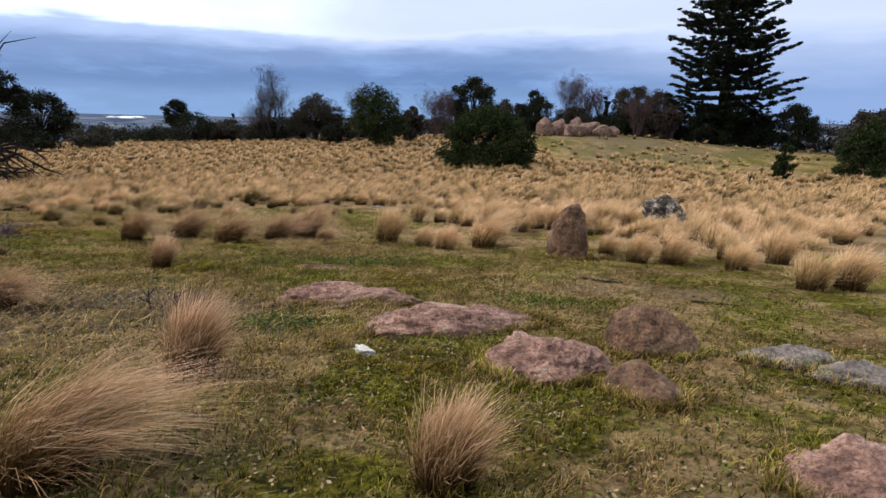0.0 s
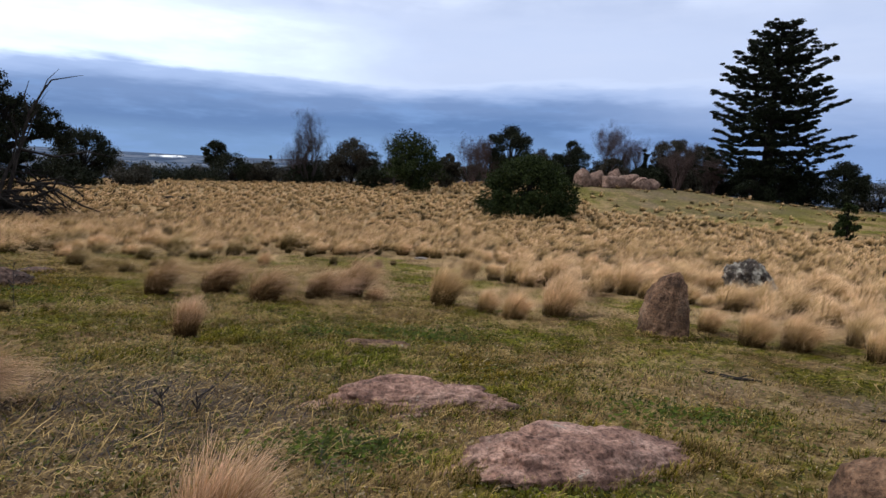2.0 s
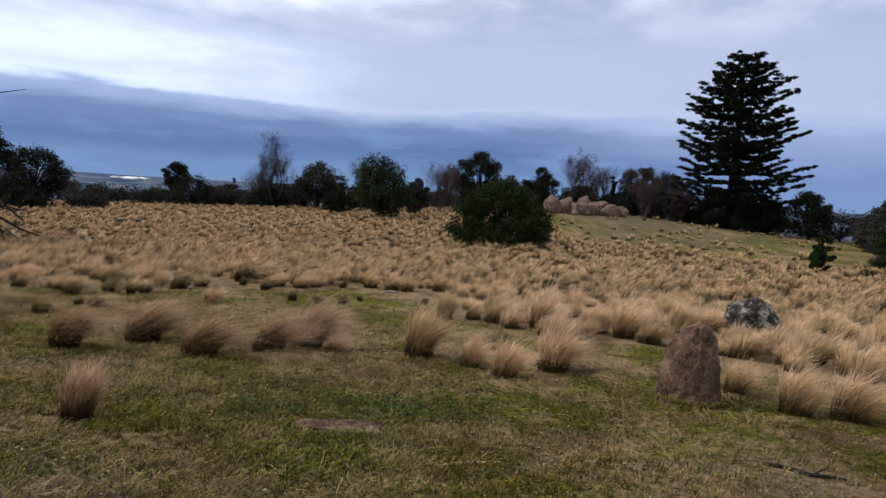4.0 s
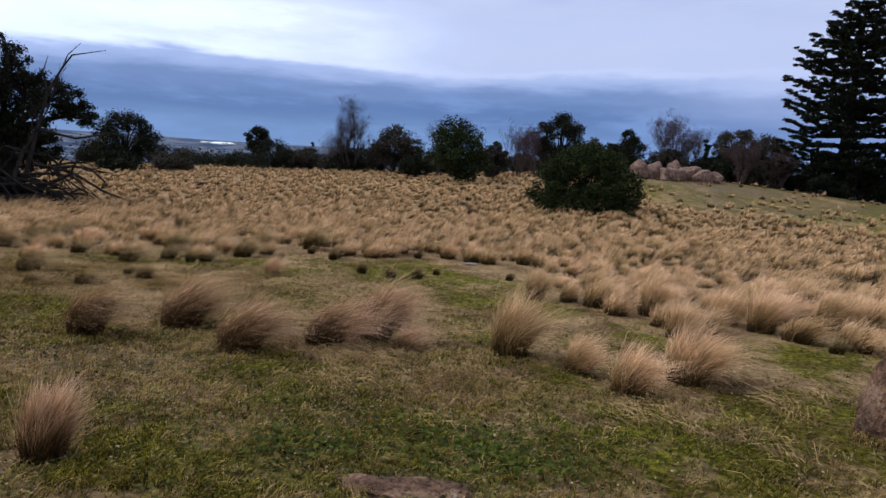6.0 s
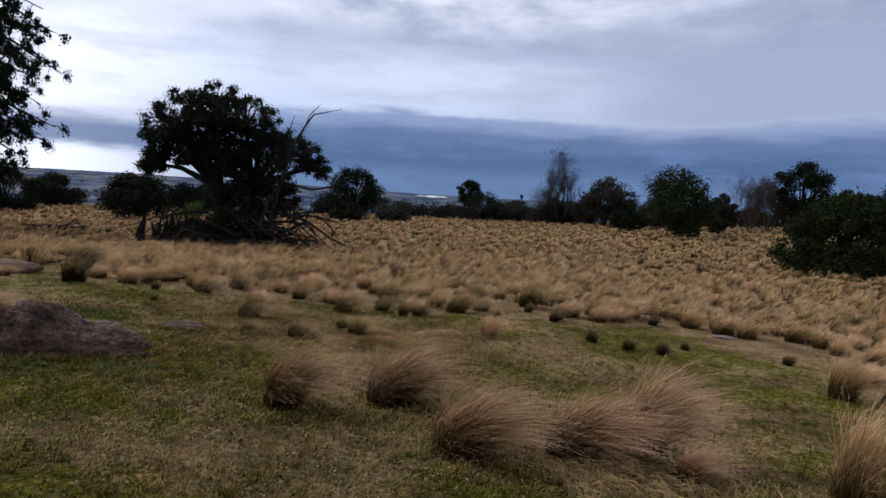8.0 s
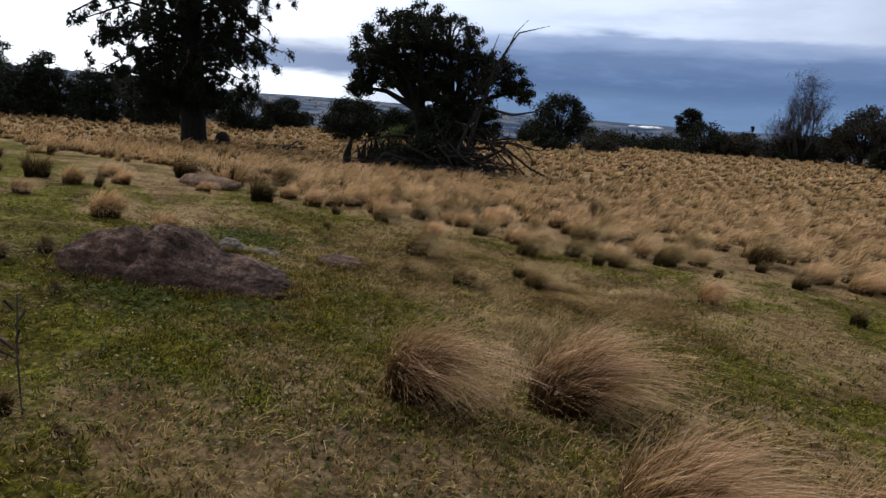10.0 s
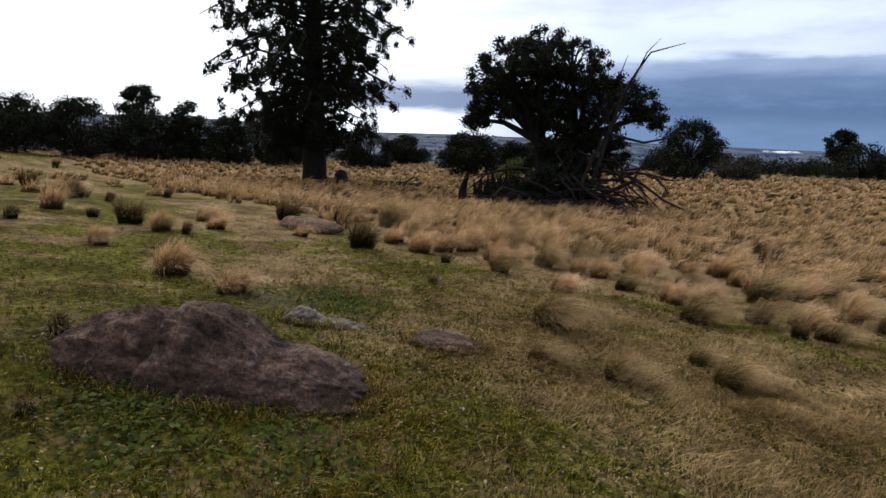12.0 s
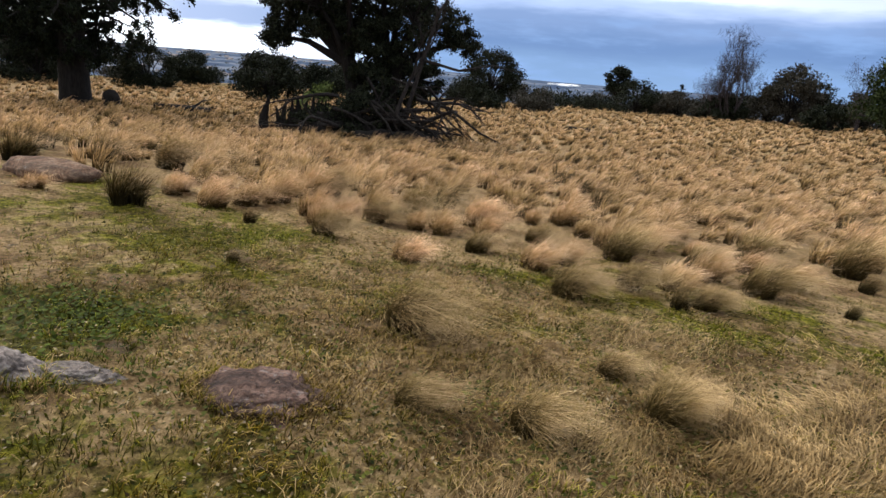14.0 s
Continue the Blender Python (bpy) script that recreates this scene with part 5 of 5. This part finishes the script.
def dead_stalk(x, y, h, seed):
    wood = Wood(seed)
    rng = wood.rng
    lean = rng.uniform(-0.12, 0.12)
    wood.limb([(0, 0, -0.03), (lean * 0.4 * h, 0, h * 0.5), (lean * h, 0.02, h)], [0.005, 0.004, 0.003], 5)
    for k in range(5):
        z = h * rng.uniform(0.35, 1.0)
        wood.limb([(lean * z, 0, z), (lean * z + rng.gauss(0, 0.05), rng.gauss(0, 0.05), z + 0.07)], [0.004, 0.007], 4)
    ob = new("dead_stalk", wood.mesh("dead_stalk", M_TWIG))
    ob.matrix_basis = pose(x, y, gz(x, y))
    tagged(ob, "thin dead weed stalk standing in the turf", "dead plant", "dead weed stalks")


for x, y, h, k in ((-2.6, 5.6, 0.22, 5), (-2.45, 5.75, 0.15, 6), (-6.08, 8.94, 0.6, 7)):
    dead_stalk(x, y, h, 300 + k)


def fallen_stick(x, y, length, radius, turn, mat, label, seed):
    wood = Wood(seed)
    rng = wood.rng
    pts = [Vector((length * (i / 5 - 0.5), rng.gauss(0, 0.03) * length, radius * 0.7 + abs(rng.gauss(0, 0.01)))) for i in range(6)]
    wood.limb(pts, [radius * f for f in (0.8, 1.0, 0.95, 0.9, 0.75, 0.4)], 7)
    wood.grow(pts[3], (0.6, 0.7, 0.12), length * 0.35, radius * 0.5, 1, 0.5, 2, 0.0, 0.6, 5)
    ob = new("fallen_branch", wood.mesh("fallen_branch", mat))
    ob.matrix_basis = pose(x, y, gz(x, y), 0, 0, turn)
    tagged(ob, label, "dead branch")


fallen_stick(1.9, 7.85, 0.55, 0.018, -25, M_DEAD, "dry grey stick lying on the lawn", 311)
fallen_stick(2.75, 6.6, 0.45, 0.014, -20, M_DEAD, "thin dry stick on a worn patch of turf", 312)
fallen_stick(-0.6, 7.6, 0.4, 0.010, 10, M_STRAWSTICK, "pale forked straw stalk on the grass", 313)
fallen_stick(-9.12, 10.95, 0.5, 0.016, 19, M_BARK, "dark crooked stick lying behind the boulder", 317)
fallen_stick(-23.5, 49.4, 1.6, 0.16, 10, M_BARK, "dark fallen log in the tussock field", 314)
fallen_stick(-38.0, 30.8, 2.2, 0.22, 30, M_BARK, "dark fallen log near the conifer", 315)
fallen_stick(-40.5, 31.5, 3.2, 0.18, 42, M_BARK, "long dark fallen log near the conifer", 316)
rock("low_stump", -43.3, 28.8, (0.55, 0.5, 0.6), 10, 77, M_BARK, "low dark tree stump beside the conifer", 0.2, 0.15, 0.5, (0, 0), 3, "tree stump")

rock("pale_slab", -2.03, 19.95, (0.22, 0.12, 0.06), 5, 78, M_GREY, "small pale stone showing in the green patch", 0.4, 0.2, 0.7, (0, 0), 3, "stone")


def edge_grass(spots):
    """Tufts that grow up round the sunk stones."""
    rng = np.random.default_rng(61)
    xs, ys = [], []
    for x, y, a, b, turn, count in spots:
        t = rng.uniform(0, 2 * np.pi, count)
        r = rng.normal(1.0, 0.10, count)
        c, s_ = math.cos(radians(turn)), math.sin(radians(turn))
        px, py = a * r * np.cos(t), b * r * np.sin(t)
        xs.append(x + px * c - py * s_), ys.append(y + px * s_ + py * c)
    x, y = np.concatenate(xs), np.concatenate(ys)
    n = len(x)
    base = np.stack((x, y, ground_height(x, y) - 0.005), 1)
    phi = rng.uniform(0, 2 * np.pi, n)
    out = np.stack((np.cos(phi), np.sin(phi), np.zeros(n)), 1) + WIND * 0.5
    L = rng.uniform(0.04, 0.11, n)
    tip = base + out * (L * rng.uniform(0.3, 0.8, n))[:, None] + np.array((0, 0, 1.0)) * (L * rng.uniform(0.5, 1.0, n))[:, None]
    mid = (base + tip) / 2 + np.array((0, 0, 1.0)) * (L * 0.25)[:, None]
    a = rng.uniform(0, 2 * np.pi, n)
    V, s_, l, al = blade_strips(np.stack((base, mid, tip), 1), np.stack((np.cos(a), np.sin(a), np.zeros(n)), 1), rng.uniform(0.004, 0.009, n))
    half = rng.uniform(0, 1, n) < 0.5
    pick = np.repeat(half, 2)
    me = mesh_of("edge_grass", V, s_, l, [M_LAWN, M_STRAW], al, mat_index=pick.astype(np.int32))
    tagged(new("edge_grass", me), "longer green and straw grass round the stones", "grass", kind="stuff")


edge_grass(((0.02, 5.45, 0.85, 0.33, 22, 2200), (0.58, 4.30, 0.42, 0.38, 25, 2400), (1.43, 4.80, 0.34, 0.27, -30, 2200), (1.05, 3.80, 0.23, 0.26, 10, 1600), (1.68, 2.74, 0.40, 0.34, 5, 1500), (2.34, 4.58, 0.34, 0.22, -8, 1000),
            (2.68, 4.12, 0.36, 0.20, -20, 1000), (-8.45, 12.57, 0.36, 0.23, 20, 1200), (-9.40, 11.74, 0.24, 0.18, 30, 800), (-1.13, 6.36, 0.62, 0.30, 4, 1700), (-8.27, 10.68, 1.06, 0.46, 50, 3400), (1.95, 9.98, 0.33, 0.3, 15, 1800), (5.35, 15.35, 0.6, 0.5, -8, 1200)))


def twig_patch(x, y, radius, count):
    """Dead twigs and stalks strewn over a worn brown patch."""
    rng = np.random.default_rng(71)
    px, py = x + rng.normal(0, radius, count), y + rng.normal(0, radius * 0.8, count)
    base = np.stack((px, py, ground_height(px, py) + 0.006), 1)
    phi = rng.uniform(0, 2 * np.pi, count)
    L = rng.uniform(0.06, 0.26, count)
    tip = base + np.stack((np.cos(phi) * L, np.sin(phi) * L, L * rng.uniform(0, 0.45, count)), 1)
    mid = (base + tip) / 2 + rng.normal(0, 0.012, (count, 3)) + np.array((0, 0, 0.012))
    a = phi + np.pi / 2
    V, s_, l, al = blade_strips(np.stack((base, mid, tip), 1), np.stack((np.cos(a), np.sin(a), np.full(count, 0.3)), 1), rng.uniform(0.004, 0.008, count))
    pick = np.repeat(rng.uniform(0, 1, count) < 0.55, 2)
    me = mesh_of("twig_litter", V, s_, l, [M_TWIG, M_STRAW], al, mat_index=pick.astype(np.int32))
    tagged(new("twig_litter", me), "dead twigs and stalks strewn on worn turf", "twigs", kind="stuff")


twig_patch(-2.75, 5.7, 0.9, 3400)


M_MAT = blade_material("matted_straw", (0.20, 0.142, 0.07), (0.45, 0.335, 0.175), (0.68, 0.53, 0.32), 0.6, 0.3, (0.5, 1.3),
                       ((0.9, 0.86, 0.78), (1.08, 1.04, 1.0), (0.72, 0.68, 0.6), (1.15, 1.12, 1.06)))


def matted_straw(spots):
    """Long dead grass lying in combed swirls between the tussocks."""
    rng = np.random.default_rng(81)
    xs, ys = [], []
    for x, y, rx, ry, count in spots:
        xs.append(x + rng.normal(0, rx, count)), ys.append(y + rng.normal(0, ry, count))
    x, y = np.concatenate(xs), np.concatenate(ys)
    keep = rng.uniform(0, 1, len(x)) < np.clip(0.45 + 1.3 * vnoise(x * 2.2, y * 2.2, 82), 0.02, 1)
    x, y = x[keep], y[keep]
    n = len(x)
    phi = 0.45 + 2.6 * vnoise(x * 1.3, y * 1.3, 83) + rng.normal(0, 0.45, n)
    along = np.stack((np.cos(phi), np.sin(phi), np.zeros(n)), 1)
    L = rng.uniform(0.10, 0.30, n)
    base = np.stack((x, y, ground_height(x, y) + 0.002), 1)
    lift = (0.02 + 0.05 * np.clip(vnoise(x * 2.9, y * 2.9, 84) + 0.5, 0, 1)) * rng.uniform(0.3, 1.5, n)
    curl = np.cross(along, np.array((0, 0, 1.0))) * (L * rng.normal(0, 0.15, n))[:, None]
    mid = base + along * (0.5 * L)[:, None] + np.array((0, 0, 1.0)) * lift[:, None] + curl
    tip = base + along * L[:, None] + np.array((0, 0, 1.0)) * (lift * 0.45)[:, None]
    side = np.cross(along, np.array((0, 0, 1.0))) * 0.8 + np.array((0, 0, 0.5))
    V, s_, l, al = blade_strips(np.stack((base, mid, tip), 1), side, rng.uniform(0.004, 0.009, n))
    tagged(new("matted_straw", mesh_of("matted_straw", V, s_, l, [M_MAT], al)), "long dead straw combed flat between the tussocks", "dry grass", kind="stuff")


matted_straw(((-6.2, 13.2, 0.7, 0.7, 12000), (-7.1, 14.0, 0.8, 0.6, 9000), (-6.3, 15.2, 1.0, 0.8, 6000), (-8.2, 14.8, 1.0, 0.6, 4500), (-0.2, 10.6, 2.6, 0.7, 6000), (-3.4, 10.9, 1.4, 0.5, 2500), (3.9, 9.2, 1.4, 0.9, 4000)))


def tiny_tufts(count, per):
    """Small uneven tufts that roughen the turf."""
    rng = np.random.default_rng(91)
    cx, cy = near_spots(rng, count)
    keep = rng.uniform(0, 1, count) > bare_soil(cx, cy)
    cx, cy = cx[keep], cy[keep]
    size = rng.uniform(0.4, 1.3, len(cx)) ** 1.5
    dry = rng.uniform(0, 1, len(cx)) < np.clip(straw_cover(cx, cy) + 0.05, 0.1, 0.85)
    x, y = np.repeat(cx, per), np.repeat(cy, per)
    sz = np.repeat(size, per)
    n = len(x)
    phi, rho = rng.uniform(0, 2 * np.pi, n), rng.uniform(0, 1, n)
    out = np.stack((np.cos(phi), np.sin(phi), np.zeros(n)), 1)
    base = np.stack((x, y, ground_height(x, y) - 0.004), 1) + out * (0.022 * rho * sz)[:, None]
    L = sz * rng.uniform(0.04, 0.085, n)
    up = np.array((0, 0, 1.0))
    tip = base + (out * (0.25 + 0.7 * rho)[:, None] + WIND * 0.55) * L[:, None] + up * (L * rng.uniform(0.25, 0.8, n))[:, None]
    mid = (base + tip) / 2 + up * (0.25 * L)[:, None]
    a = rng.uniform(0, 2 * np.pi, n)
    V, s_, l, al = blade_strips(np.stack((base, mid, tip), 1), np.stack((np.cos(a), np.sin(a), np.zeros(n)), 1), rng.uniform(0.003, 0.0065, n))
    pick = np.repeat(np.repeat(dry, per), 2)
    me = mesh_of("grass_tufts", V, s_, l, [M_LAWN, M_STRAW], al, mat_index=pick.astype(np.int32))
    tagged(new("grass_tufts", me), "small green and straw tufts in the turf", "grass", kind="stuff")


tiny_tufts(15000, 14)
M_CLOVER = leaf_material("clover_leaves", (0.022, 0.030, 0.005), (0.085, 0.11, 0.015), 0.25)


def clover(spots):
    """Lush dark green patches of low clover."""
    rng = np.random.default_rng(95)
    P = np.concatenate([np.stack((x + rng.normal(0, rx, c), y + rng.normal(0, ry, c)), 1) for x, y, rx, ry, c in spots])
    n = len(P)
    c = np.stack((P[:, 0], P[:, 1], ground_height(P[:, 0], P[:, 1]) + rng.uniform(0.008, 0.055, n)), 1)
    phi = rng.uniform(0, 2 * np.pi, n)
    u = np.stack((np.cos(phi), np.sin(phi), rng.normal(0, 0.35, n)), 1)
    w = np.stack((-np.sin(phi), np.cos(phi), rng.normal(0, 0.35, n)), 1)
    L = rng.uniform(0.010, 0.026, n)[:, None]
    V = np.stack((c - u * L, c + w * L * 0.7, c + u * L, c - w * L * 0.7), 1).reshape(-1, 3)
    F = ((np.arange(n) * 4)[:, None] + np.arange(4)[None, :]).ravel()
    tagged(new("clover_patch", mesh_of("clover_patch", V, np.full(n, 4), F, [M_CLOVER])), "lush dark green clover in patches on the lawn", "clover", kind="stuff")


# the two patches before the long boulder also stand in for its shade
clover(((-1.44, 5.35, 0.22, 0.16, 900), (-2.3, 8.75, 0.30, 0.16, 700), (-1.05, 8.8, 0.26, 0.14, 600), (-10.0, 12.4, 0.35, 0.25, 1000), (-8.0, 10.1, 0.5, 0.2, 1300), (-7.3, 10.8, 0.3, 0.2, 600), (-1.3, 9.2, 0.5, 0.15, 700), (0.9, 6.4, 0.35, 0.2, 700)))
